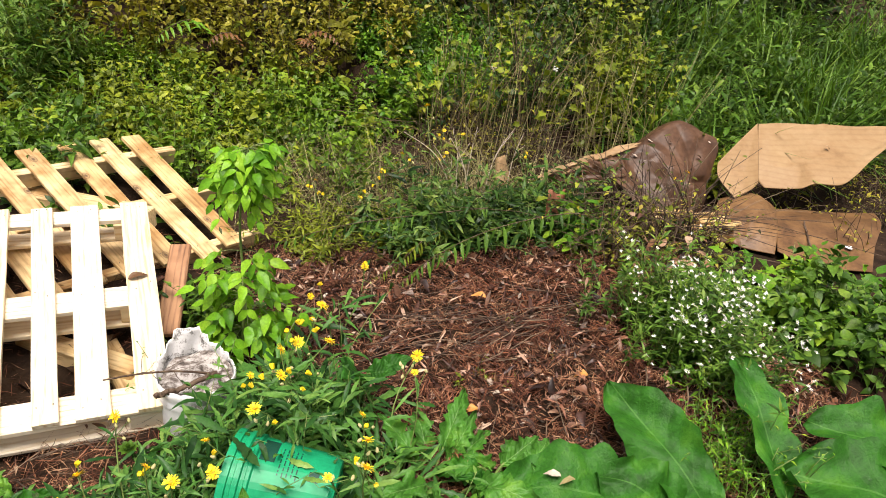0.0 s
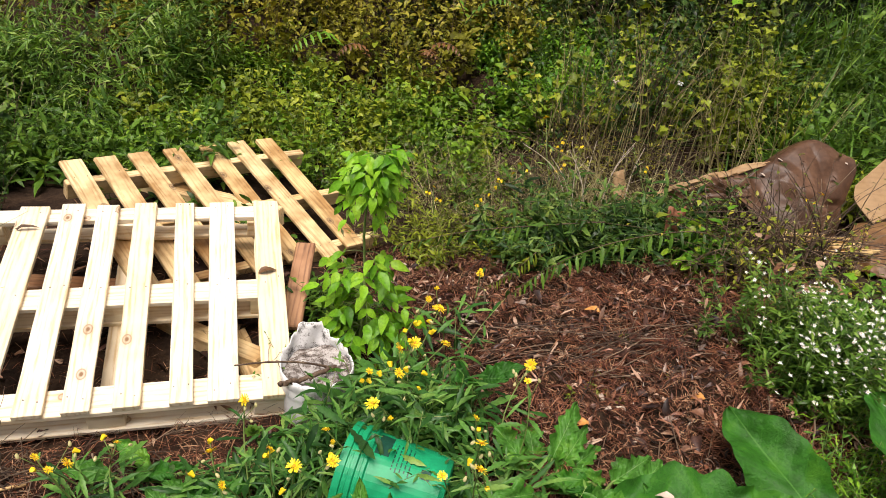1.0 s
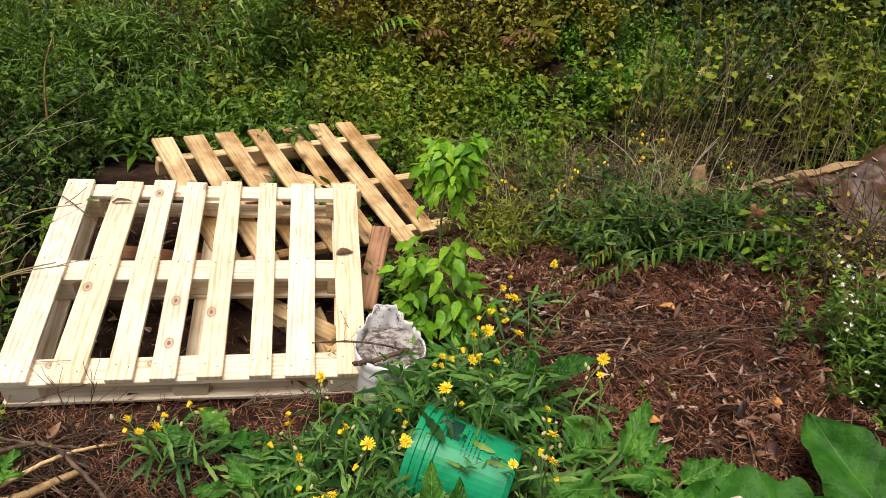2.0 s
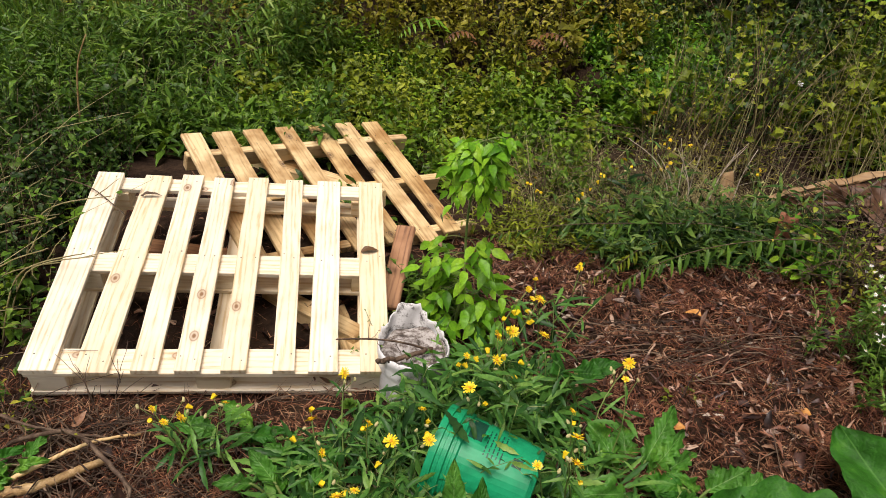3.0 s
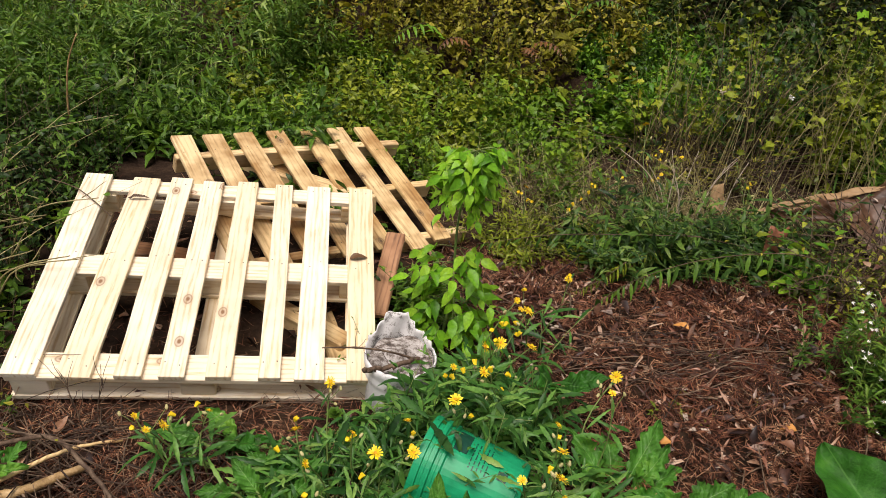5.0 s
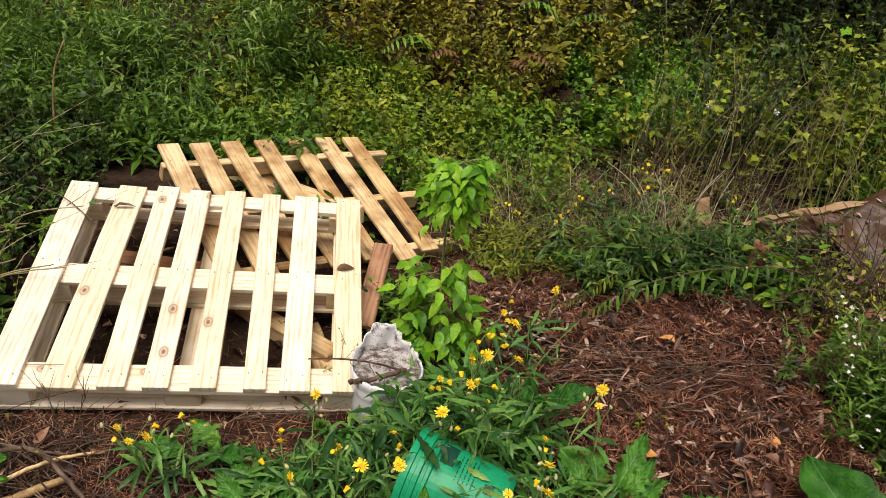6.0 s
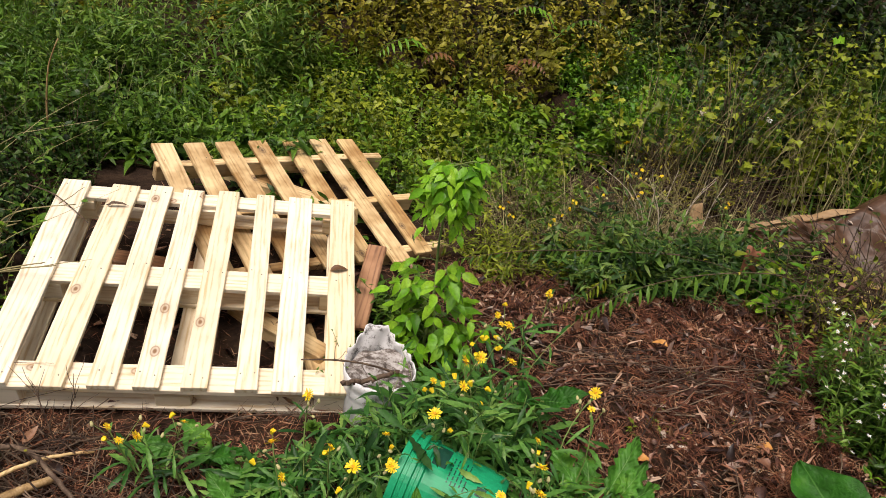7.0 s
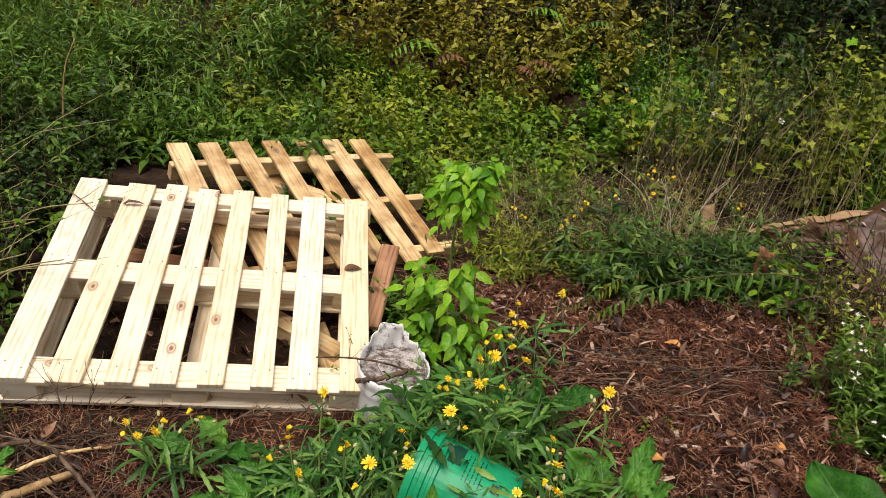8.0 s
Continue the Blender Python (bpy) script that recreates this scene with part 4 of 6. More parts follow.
# ---- green container lying on its side ----
def lathe(profile, n=48):
    prof = np.array(profile)
    a = np.linspace(0, 2 * np.pi, n, endpoint=False)
    v = np.stack([np.outer(prof[:, 0], np.cos(a)), np.outer(prof[:, 0], np.sin(a)), np.repeat(prof[:, 1][:, None], n, 1)], -1).reshape(-1, 3)
    t = []
    for j in range(len(prof) - 1):
        for i in range(n):
            p, q = j * n + i, j * n + (i + 1) % n
            t += [(p, q, q + n), (p, q + n, p + n)]
    return v, np.array(t)


def green_pot():
    m = Matrix.Translation((0.07, 1.56, 0.08)) @ Matrix.Scale(1.14, 4) @ Vector((0.92, -0.36, -0.11)).to_track_quat("Z", "Y").to_matrix().to_4x4()
    ob = thing("plant_pot", "green plastic nursery pot with ribbed rim lying on its side", "pot", m)
    hp = Heap()
    hp.add(*lathe([(0.112, 0.01), (0.125, 0.0), (0.13, 0.0), (0.13, 0.018), (0.124, 0.02), (0.124, 0.03), (0.129, 0.032), (0.129, 0.044), (0.122, 0.047), (0.122, 0.056), (0.126, 0.058), (0.126, 0.066), (0.12, 0.07),
                   (0.117, 0.13), (0.113, 0.2), (0.109, 0.255), (0.1, 0.268), (0.085, 0.27), (0.083, 0.264), (0.001, 0.264), (0.001, 0.26), (0.098, 0.258), (0.107, 0.2), (0.112, 0.08), (0.112, 0.01)]))
    put("shell", hp.mesh("shell", M_GREEN, False), ob)
    # dark band and unreadable print as raised bars
    def patch(a0, a1, z0, z1, mat, nm, lift=0.0012):
        k = max(2, int((a1 - a0) / 0.08) + 1)
        a = np.linspace(a0, a1, k)
        rad = lambda z: 0.12 - (z - 0.07) * 0.06 + lift
        v = np.concatenate([np.stack([rad(z) * np.cos(a), rad(z) * np.sin(a), np.full(k, z)], 1) for z in (z0, z1)])
        i = np.arange(k - 1)
        h2 = Heap()
        h2.add(v, np.concatenate([np.stack([i, i + 1, i + k], 1), np.stack([i + 1, i + k + 1, i + k], 1)]))
        put(nm, h2.mesh(nm, mat), ob)
    rng = random.Random(3)
    # upper side of the lying pot
    upv = m.to_3x3().inverted() @ Vector((0, -0.35, 1))
    mid = math.atan2(upv.y, upv.x)
    patch(mid - 0.75, mid - 0.12, 0.075, 0.112, M_GDARK, "label_band")
    for r in range(5):
        z = 0.125 + r * 0.011
        a = mid - 0.55
        while a < mid + 0.1:
            b = a + rng.uniform(0.04, 0.13)
            patch(a, b, z, z + 0.0032, M_GDARK, "print_bar")
            a = b + 0.03
    patch(mid - 0.1, mid + 0.12, 0.2, 0.225, M_GDARK, "label_box")
    return ob


green_pot()


# ---- sheets: cardboard and brown kraft ----
def sheet(name, corners, nu, nv, mat, thick, warp, seed, bulge=0.0, folds=0.0, ragged=0.0):
    """A stiff sheet between four corners (in turn), warped, with its thickness."""
    rng = np.random.default_rng(seed)
    c = np.array(corners, float)
    u, v = np.meshgrid(np.linspace(0, 1, nu), np.linspace(0, 1, nv))
    ph = rng.uniform(0, 6, 6)
    if ragged:
        u = u + ragged * np.sin(v * 17 + ph[0]) * np.sin(v * 41 + ph[1]) * (u - 0.5) * 2
        v = v + ragged * np.sin(u * 15 + ph[2]) * np.sin(u * 37 + ph[3]) * (v - 0.5) * 2
    U, V = u[..., None], v[..., None]
    p = c[0] * (1 - U) * (1 - V) + c[1] * U * (1 - V) + c[2] * U * V + c[3] * (1 - U) * V
    nrm = np.cross(c[1] - c[0], c[3] - c[0])
    nrm = nrm / np.linalg.norm(nrm)
    nrm = nrm if nrm[2] > 0 else -nrm
    h = warp * (np.sin(3.1 * u + ph[0]) * np.cos(2.7 * v + ph[1]) + 0.4 * np.sin(9 * u + 4 * v + ph[2])) + bulge * np.abs(np.sin(np.pi * u) * np.sin(np.pi * v)) ** 0.7
    if folds:
        for q in range(7):
            an, of = rng.uniform(0, 3.14), rng.uniform(-0.6, 0.8)
            dist = np.abs(np.cos(an) * (u - 0.5) + np.sin(an) * (v - 0.5) - of * 0.6)
            h = h + folds * rng.uniform(-1, 1) * np.maximum(0, 1 - dist / rng.uniform(0.08, 0.3))
    top = p + nrm * h[..., None]
    k = nu * nv
    i = (np.arange(nv - 1)[:, None] * nu + np.arange(nu - 1)[None]).ravel()
    t = np.concatenate([np.stack([i, i + 1, i + nu], 1), np.stack([i + 1, i + nu + 1, i + nu], 1)])
    edge = np.concatenate([np.arange(nu), np.arange(1, nv) * nu + nu - 1, np.arange(nu - 2, -1, -1) + (nv - 1) * nu, np.arange(nv - 2, -1, -1) * nu])
    e0, e1 = edge[:-1], edge[1:]
    sides = np.concatenate([np.stack([e0, e0 + k, e1], 1), np.stack([e1, e0 + k, e1 + k], 1)])
    hp = Heap()
    hp.add(np.concatenate([top.reshape(-1, 3), (top - nrm * thick).reshape(-1, 3)]), np.concatenate([t, t[:, ::-1] + k, sides]))
    return hp.mesh(name, mat)



def drape(name, net, nu, nv, mat, thick, seed, crease=0.032, count=46, wide=(0.015, 0.075)):
    """A limp sheet smoothed through a coarse net set to fit the camera's view, with sharp creases."""
    rng = np.random.default_rng(seed)
    rows = np.stack([along(r, np.linspace(0, 1, nu)) for r in net])
    p = np.stack([along(rows[:, i], np.linspace(0, 1, nv)) for i in range(nu)], 1)
    u, v = np.meshgrid(np.linspace(0, 1, nu), np.linspace(0, 1, nv))
    h = np.zeros_like(u)
    for q in range(count):
        an, of, wd = rng.uniform(0, 3.14), rng.uniform(-0.5, 0.5), rng.uniform(*wide)
        c = np.cos(an) * (u - 0.5) + np.sin(an) * (v - 0.5)
        e = -np.sin(an) * (u - 0.5) + np.cos(an) * (v - 0.5)
        h += crease * rng.uniform(-1, 1) * np.maximum(0, 1 - np.abs(c - of) / wd) * np.exp(-((e - rng.uniform(-0.4, 0.4)) / 0.3) ** 2)
    nrm = unit(np.cross(np.gradient(p, axis=1), np.gradient(p, axis=0)))
    nrm *= np.where(nrm[..., 2:] < 0, -1, 1)
    top = p + nrm * h[..., None]
    k = nu * nv
    i = (np.arange(nv - 1)[:, None] * nu + np.arange(nu - 1)[None]).ravel()
    t = np.concatenate([np.stack([i, i + 1, i + nu], 1), np.stack([i + 1, i + nu + 1, i + nu], 1)])
    hp = Heap()
    edge = np.concatenate([np.arange(nu), np.arange(1, nv) * nu + nu - 1, np.arange(nu - 2, -1, -1) + (nv - 1) * nu, np.arange(nv - 2, -1, -1) * nu])
    e0, e1 = edge[:-1], edge[1:]
    sides = np.concatenate([np.stack([e0, e0 + k, e1], 1), np.stack([e1, e0 + k, e1 + k], 1)])
    hp.add(np.concatenate([top.reshape(-1, 3), (top - nrm * thick).reshape(-1, 3)]), np.concatenate([t, t[:, ::-1] + k, sides]))
    return hp.mesh(name, mat)


box = thing("cardboard_box", "flattened wet brown cardboard box with a raised flap", "cardboard")
put("flap", drape("flap", [
    [(3.2, 3.16, 0.125), (3.36, 3.07, 0.15), (3.5, 3.09, 0.165), (3.64, 3.04, 0.175), (3.78, 3.08, 0.215), (3.95, 3.16, 0.27), (4.3, 3.32, 0.34)],
    [(3.19, 3.24, 0.17), (3.38, 3.16, 0.215), (3.53, 3.17, 0.225), (3.7, 3.15, 0.24), (3.84, 3.17, 0.265), (4.0, 3.22, 0.3), (4.33, 3.33, 0.35)],
    [(3.25, 3.36, 0.295), (3.43, 3.32, 0.3), (3.6, 3.31, 0.305), (3.76, 3.3, 0.315), (3.93, 3.3, 0.325), (4.1, 3.32, 0.345), (4.38, 3.37, 0.37)],
    [(3.332, 3.5, 0.404), (3.52, 3.49, 0.408), (3.7, 3.48, 0.4), (3.87, 3.46, 0.4), (4.04, 3.44, 0.392), (4.22, 3.43, 0.395), (4.46, 3.4, 0.39)]], 60, 36, M_CARD, 0.006, 41, 0.012, 20, (0.03, 0.16)), box)
put("flap", drape("flap", [
    [(2.95, 3.1, 0.1), (3.07, 3.13, 0.125), (3.185, 3.2, 0.135)],
    [(2.92, 3.24, 0.17), (3.08, 3.27, 0.22), (3.245, 3.34, 0.285)],
    [(2.945, 3.31, 0.235), (3.13, 3.4, 0.33), (3.325, 3.505, 0.405)]], 26, 24, M_CARD, 0.006, 42, 0.006, 10, (0.05, 0.2)), box)
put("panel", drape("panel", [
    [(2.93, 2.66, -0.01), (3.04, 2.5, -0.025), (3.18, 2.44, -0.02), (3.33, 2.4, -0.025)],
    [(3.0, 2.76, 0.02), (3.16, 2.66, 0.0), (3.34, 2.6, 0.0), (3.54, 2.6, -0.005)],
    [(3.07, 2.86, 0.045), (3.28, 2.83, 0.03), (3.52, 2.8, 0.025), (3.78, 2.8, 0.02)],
    [(3.2, 3.06, 0.03), (3.42, 3.04, 0.02), (3.66, 3.0, 0.01), (3.92, 2.98, 0.0)]], 50, 36, M_CARDSHADE, 0.006, 43, 0.006, 14, (0.04, 0.2)), box)
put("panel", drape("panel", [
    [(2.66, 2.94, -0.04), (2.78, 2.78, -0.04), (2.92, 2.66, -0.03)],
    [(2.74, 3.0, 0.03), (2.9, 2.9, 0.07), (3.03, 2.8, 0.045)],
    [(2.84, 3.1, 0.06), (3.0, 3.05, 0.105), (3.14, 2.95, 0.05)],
    [(2.93, 3.2, 0.05), (3.12, 3.16, 0.095), (3.24, 3.06, 0.03)]], 40, 36, M_CARDSHADE, 0.005, 44, 0.014, 22, (0.03, 0.12)), box)


tarp = thing("kraft_sheet", "wet brown kraft sheet draped over a heap", "sheet")
put("sheet_body", drape("sheet_body", [
    [(2.42, 3.06, -0.08), (2.52, 3.04, -0.08), (2.64, 3.07, -0.08), (2.8, 3.16, -0.08)],
    [(2.36, 3.2, 0.05), (2.48, 3.16, 0.09), (2.66, 3.17, 0.12), (2.88, 3.27, 0.13)],
    [(2.29, 3.4, 0.15), (2.47, 3.36, 0.22), (2.72, 3.36, 0.29), (2.97, 3.38, 0.25)],
    [(2.25, 3.5, 0.21), (2.48, 3.5, 0.3), (2.78, 3.53, 0.42), (3.0, 3.46, 0.3)],
    [(2.32, 3.62, 0.06), (2.55, 3.68, 0.16), (2.84, 3.7, 0.3), (3.06, 3.6, 0.12)]], 96, 96, M_TARP, 0.003, 45, 0.034, 26, (0.03, 0.14)), tarp)
put("sheet_tail", drape("sheet_tail", [
    [(1.97, 3.47, 0.07), (2.14, 3.4, 0.11), (2.38, 3.36, 0.15)],
    [(1.9, 3.5, 0.13), (2.12, 3.46, 0.19), (2.36, 3.44, 0.24)],
    [(1.96, 3.58, 0.06), (2.16, 3.6, 0.12), (2.4, 3.6, 0.16)]], 40, 24, M_TARP, 0.003, 46, 0.04, 26), tarp)
rt = random.Random(48)
for x0, x1, z0, z1 in ((1.86, 2.12, 0.115, 0.205), (2.0, 2.3, 0.165, 0.25), (2.2, 2.5, 0.225, 0.305), (1.98, 2.22, 0.13, 0.2)):
    net = [[(x0 + (x1 - x0) * f, 3.465 + rt.uniform(-0.02, 0.01), z0 + (z1 - z0) * f + rt.uniform(-0.012, 0.008)) for f in (0, 0.25, 0.5, 0.75, 1)],
           [(x0 + (x1 - x0) * f, 3.49 + rt.uniform(-0.01, 0.01), z0 + (z1 - z0) * f + rt.uniform(0.006, 0.032) * math.sin(3.1 * f + 0.15)) for f in (0, 0.25, 0.5, 0.75, 1)]]
    put("torn_edge", drape("torn_edge", net, 30, 6, M_CARD, 0.004, rt.randrange(900), 0.02, 24), tarp, label="pale torn cardboard edge")
rng_chip = random.Random(9)
chips = thing("wood_offcuts", "pale split wood offcuts heaped by the cardboard", "wood")
for i in range(24):
    put("offcut", board_mesh("offcut", rng_chip.uniform(0.025, 0.045), rng_chip.uniform(0.1, 0.24), 0.016, M_SPLIT, 0.003, 90 + i), chips,
        pose(rng_chip.uniform(2.42, 2.8), rng_chip.uniform(2.88, 3.06), rng_chip.uniform(-0.02, 0.09), rng_chip.uniform(-15, 15), rng_chip.uniform(-15, 15), rng_chip.uniform(20, 80)))
tagged(put("cardboard_scrap", sheet("cardboard_scrap", [(1.67, 3.62, 0.02), (1.76, 3.62, 0.0), (1.735, 3.7, 0.17), (1.685, 3.71, 0.15)], 8, 8, M_CARD, 0.004, 0.008, 47, folds=0.02)), "torn scrap of light brown cardboard in the weeds", "cardboard")


def shard():
    hp = Heap()
    a, z = np.meshgrid(np.linspace(-1.1, 1.1, 14), np.linspace(0, 1, 8))
    r = 0.06 + 0.012 * z
    top = 0.31 + 0.012 * np.sin(a * 5)
    v1 = np.stack([r * np.sin(a), -r * np.cos(a), z * top], -1)
    v2 = np.stack([(r - 0.006) * np.sin(a), -(r - 0.006) * np.cos(a), z * top], -1)
    i = (np.arange(7)[:, None] * 14 + np.arange(13)[None]).ravel()
    t = np.concatenate([np.stack([i, i + 1, i + 14], 1), np.stack([i + 1, i + 15, i + 14], 1)])
    e = 7 * 14 + np.arange(13)
    rim = np.concatenate([np.stack([e, e + 1, e + 112], 1), np.stack([e + 1, e + 113, e + 112], 1)])
    hp.add(np.concatenate([v1.reshape(-1, 3), v2.reshape(-1, 3)]), np.concatenate([t, t[:, ::-1] + 112, rim]))
    tagged(put("pot_shard", hp.mesh("pot_shard", M_TERRA), m=pose(1.77, 3.1, -0.1, -4, 3, 20)), "broken reddish brown pot wall among weeds", "pot")


shard()


# ---- logs and branches ----
def rod(name, label, category, pts, r0, r1, mat, sides=8, seed=0, twigs=0, rough=0.1):
    rng = np.random.default_rng(seed)
    n = 22
    line = along(pts, np.linspace(0, 1, n)) + rng.normal(0, rough * min(r0, 0.01), (n, 3))
    hp = Heap()
    tubes(hp, line[None], r0, r1, sides)
    ob = tagged(put(name, hp.mesh(name, mat)), label, category)
    for q in range(twigs):
        i = rng.integers(3, n - 2)
        d = unit(line[i + 1] - line[i] + rng.normal(0, 0.6, 3) * np.linalg.norm(line[i + 1] - line[i]))
        ln = rng.uniform(0.05, 0.16)
        st = line[i] + d * np.linspace(0, ln, 5)[:, None] + np.cumsum(rng.normal(0, 0.003, (5, 3)), 0)
        tw = Heap()
        tubes(tw, st[None], min(r0 * 0.5, 0.0025), 0.0008, 4)
        put("twig", tw.mesh("twig", mat), ob)
    return ob


rod("log", "peeled yellowish log lying on the litter", "log", [(-1.2, 1.42, -0.015), (-1.08, 1.45, -0.012), (-0.93, 1.57, -0.02)], 0.019, 0.011, M_LOG, 12, 1, rough=0.18)
rod("stick", "pale split stick lying on the log", "stick", [(-1.14, 1.45, 0.015), (-0.99, 1.59, 0.02), (-0.86, 1.67, -0.01)], 0.008, 0.004, M_SPLIT, 7, 2)
rod("branch", "bent grey-brown branch lying on the litter", "branch", [(-1.25, 1.62, -0.02), (-1.04, 1.59, 0.07), (-0.89, 1.5, 0.05), (-0.8, 1.42, 0.0), (-0.87, 1.3, -0.02)], 0.0075, 0.006, M_TWIG, 8, 3, 9, 0.3)
rod("branch", "forked thin dead branch lying on the litter", "branch", [(-1.4, 1.75, 0.0), (-1.15, 1.63, 0.04), (-0.95, 1.64, 0.0)], 0.006, 0.003, M_TWIG, 6, 4, 8)
rod("branch", "thin dark twig across the bucket", "branch", [(-0.27, 1.89, 0.23), (-0.17, 1.92, 0.215), (-0.06, 1.95, 0.185), (0.06, 1.98, 0.13)], 0.0025, 0.004, M_TWIG, 6, 5, 9)
rod("stick", "wet brown stick lying along the bucket rim", "stick", [(-0.13, 1.895, 0.14), (-0.06, 1.91, 0.15), (0.05, 1.95, 0.16)], 0.009, 0.008, M_TWIG, 8, 15, 0, 0.4)
rod("branch", "dark thin twig lying across the pallet corner", "branch", [(-1.5, 2.72, 0.37), (-1.36, 2.66, 0.36), (-1.2, 2.55, 0.31)], 0.003, 0.002, M_TWIG, 5, 6, 1)
rod("branch", "wiry reddish twigs against the pallet edge", "branch", [(-0.5, 1.84, 0.0), (-0.38, 1.82, 0.05), (-0.2, 1.86, 0.02)], 0.003, 0.002, M_TWIG, 5, 7, 16)
rod("branch", "small upright dead twig before the pallet", "branch", [(-0.93, 1.7, -0.06), (-0.94, 1.71, 0.08), (-0.9, 1.72, 0.2)], 0.0028, 0.001, M_TWIG, 5, 8, 6)
rod("branch", "small upright dead twig before the pallet", "branch", [(-1.0, 1.72, -0.06), (-1.02, 1.73, 0.06), (-1.06, 1.76, 0.17)], 0.0028, 0.001, M_TWIG, 5, 9, 6)
rod("stick", "pale broken stick among the flowers", "stick", [(-0.55, 1.35, -0.03), (-0.38, 1.4, -0.01), (-0.15, 1.5, 0.0)], 0.006, 0.004, M_STRAW, 6, 10)
rod("stick", "dark wet twig lying on the lower cardboard panel", "stick", [(3.1, 2.6, 0.01), (3.17, 2.72, 0.025), (3.26, 2.86, 0.045)], 0.006, 0.004, M_TWIG, 6, 16, 2)
rod("dead_stalk", "tall bare brown stalk standing in the thicket", "stalk", [(-1.72, 3.45, 0.0), (-1.75, 3.45, 0.35), (-1.72, 3.46, 0.62), (-1.66, 3.48, 0.78)], 0.006, 0.003, M_LOG, 6, 11)
rod("dead_stalk", "tall thin straw-coloured stalk", "stalk", [(2.3, 3.75, -0.08), (2.33, 3.77, 0.35), (2.4, 3.8, 0.75)], 0.004, 0.002, M_STRAW, 6, 12)
rod("branch", "long bare cane arching out of the thicket", "branch", [(-2.4, 2.1, 0.0), (-1.9, 2.3, 0.2), (-1.5, 2.6, 0.25)], 0.005, 0.003, M_STRAW, 6, 13, 3)
rc = random.Random(17)
for q in range(20):
    x0, y0, up = rc.uniform(-2.3, -1.5), rc.uniform(1.9, 2.9), rc.uniform(0.25, 0.6)
    dx, dy = rc.uniform(-0.35, 0.45), rc.uniform(-0.2, 0.2)
    tagged(rod("bramble_cane", "bare straw-coloured cane at the thicket's edge", "bramble", [(x0, y0, float(gz(x0, y0)) - 0.02), (x0 + dx * 0.35, y0 + dy * 0.4, up * 0.6), (x0 + dx, y0 + dy, up * rc.uniform(0.7, 1.0))], 0.0042, 0.002, M_STRAW, 5, 220 + q, 2), group="canes of the thicket")
rod("branch", "long bare cane arching out of the thicket", "branch", [(-2.3, 1.75, 0.0), (-1.85, 1.95, 0.12), (-1.4, 2.1, 0.06)], 0.004, 0.002, M_STRAW, 6, 14, 3)


# ---- loose leaves ----
def loose_leaf(label, p, yaw, length, half, mat, tilt=0, seed=0, curl=0.6):
    hp = Heap()
    rng = np.random.default_rng(seed)
    leaves(hp, blade([(0.1, 0.5), (0.3, 0.95), (0.5, 1.0), (0.75, 0.65)]), np.zeros((1, 3)), [(0, 1.0, 0.05)], [(0, 0, 1.0)], length, half, 0.4 * curl, curl, rng)
    tagged(put("fallen_leaf", hp.mesh("fallen_leaf", mat), m=pose(*p, tilt, 0, yaw)), label, "leaf", group="fallen leaves")


loose_leaf("brown dead leaf lying on a pallet slat", (-0.245, 2.48, 0.226), -75, 0.075, 0.017, M_CARDSHADE, 12, 1)
loose_leaf("dark dead leaf lying on a pallet slat", (-1.17, 2.66, 0.34), -80, 0.09, 0.008, M_TWIG, 10, 2)
for q, (px, py, yw, ln, hw) in enumerate([(1.15, 2.38, 60, 0.07, 0.02), (1.38, 1.86, 80, 0.06, 0.02), (0.93, 1.5, 30, 0.09, 0.017), (0.88, 1.72, 100, 0.06, 0.016), (0.78, 1.62, 10, 0.11, 0.02), (1.32, 1.75, 40, 0.06, 0.022)]):
    loose_leaf("ochre dead leaf lying on the mulch", (px, py, float(gz(px, py)) + 0.045), yw, ln, hw, M_OCHRE if q in (0, 1, 3) else M_DEAD, 5, 10 + q)
loose_leaf("silvery grey cut leaf lying on a burdock leaf", (1.0, 1.335, 0.115), 60, 0.055, 0.013, M_FLAKE, 8, 21)
loose_leaf("cream dried leaf lying on a burdock leaf", (1.04, 1.32, 0.115), 100, 0.06, 0.01, M_STRAW, 6, 22)
loose_leaf("white petal scrap lying on the lower cardboard panel", (3.36, 2.58, 0.005), 30, 0.05, 0.022, M_WPETAL, 4, 23, 0.2)
loose_leaf("pale leaf scrap stuck to the cardboard flap", (3.72, 3.275, 0.305), 70, 0.05, 0.012, M_FLAKE, 45, 24, 0.2)
loose_leaf("pale yellow leaf standing in the litter", (-0.35, 1.32, -0.03), 20, 0.1, 0.02, M_BUD, 70, 20)


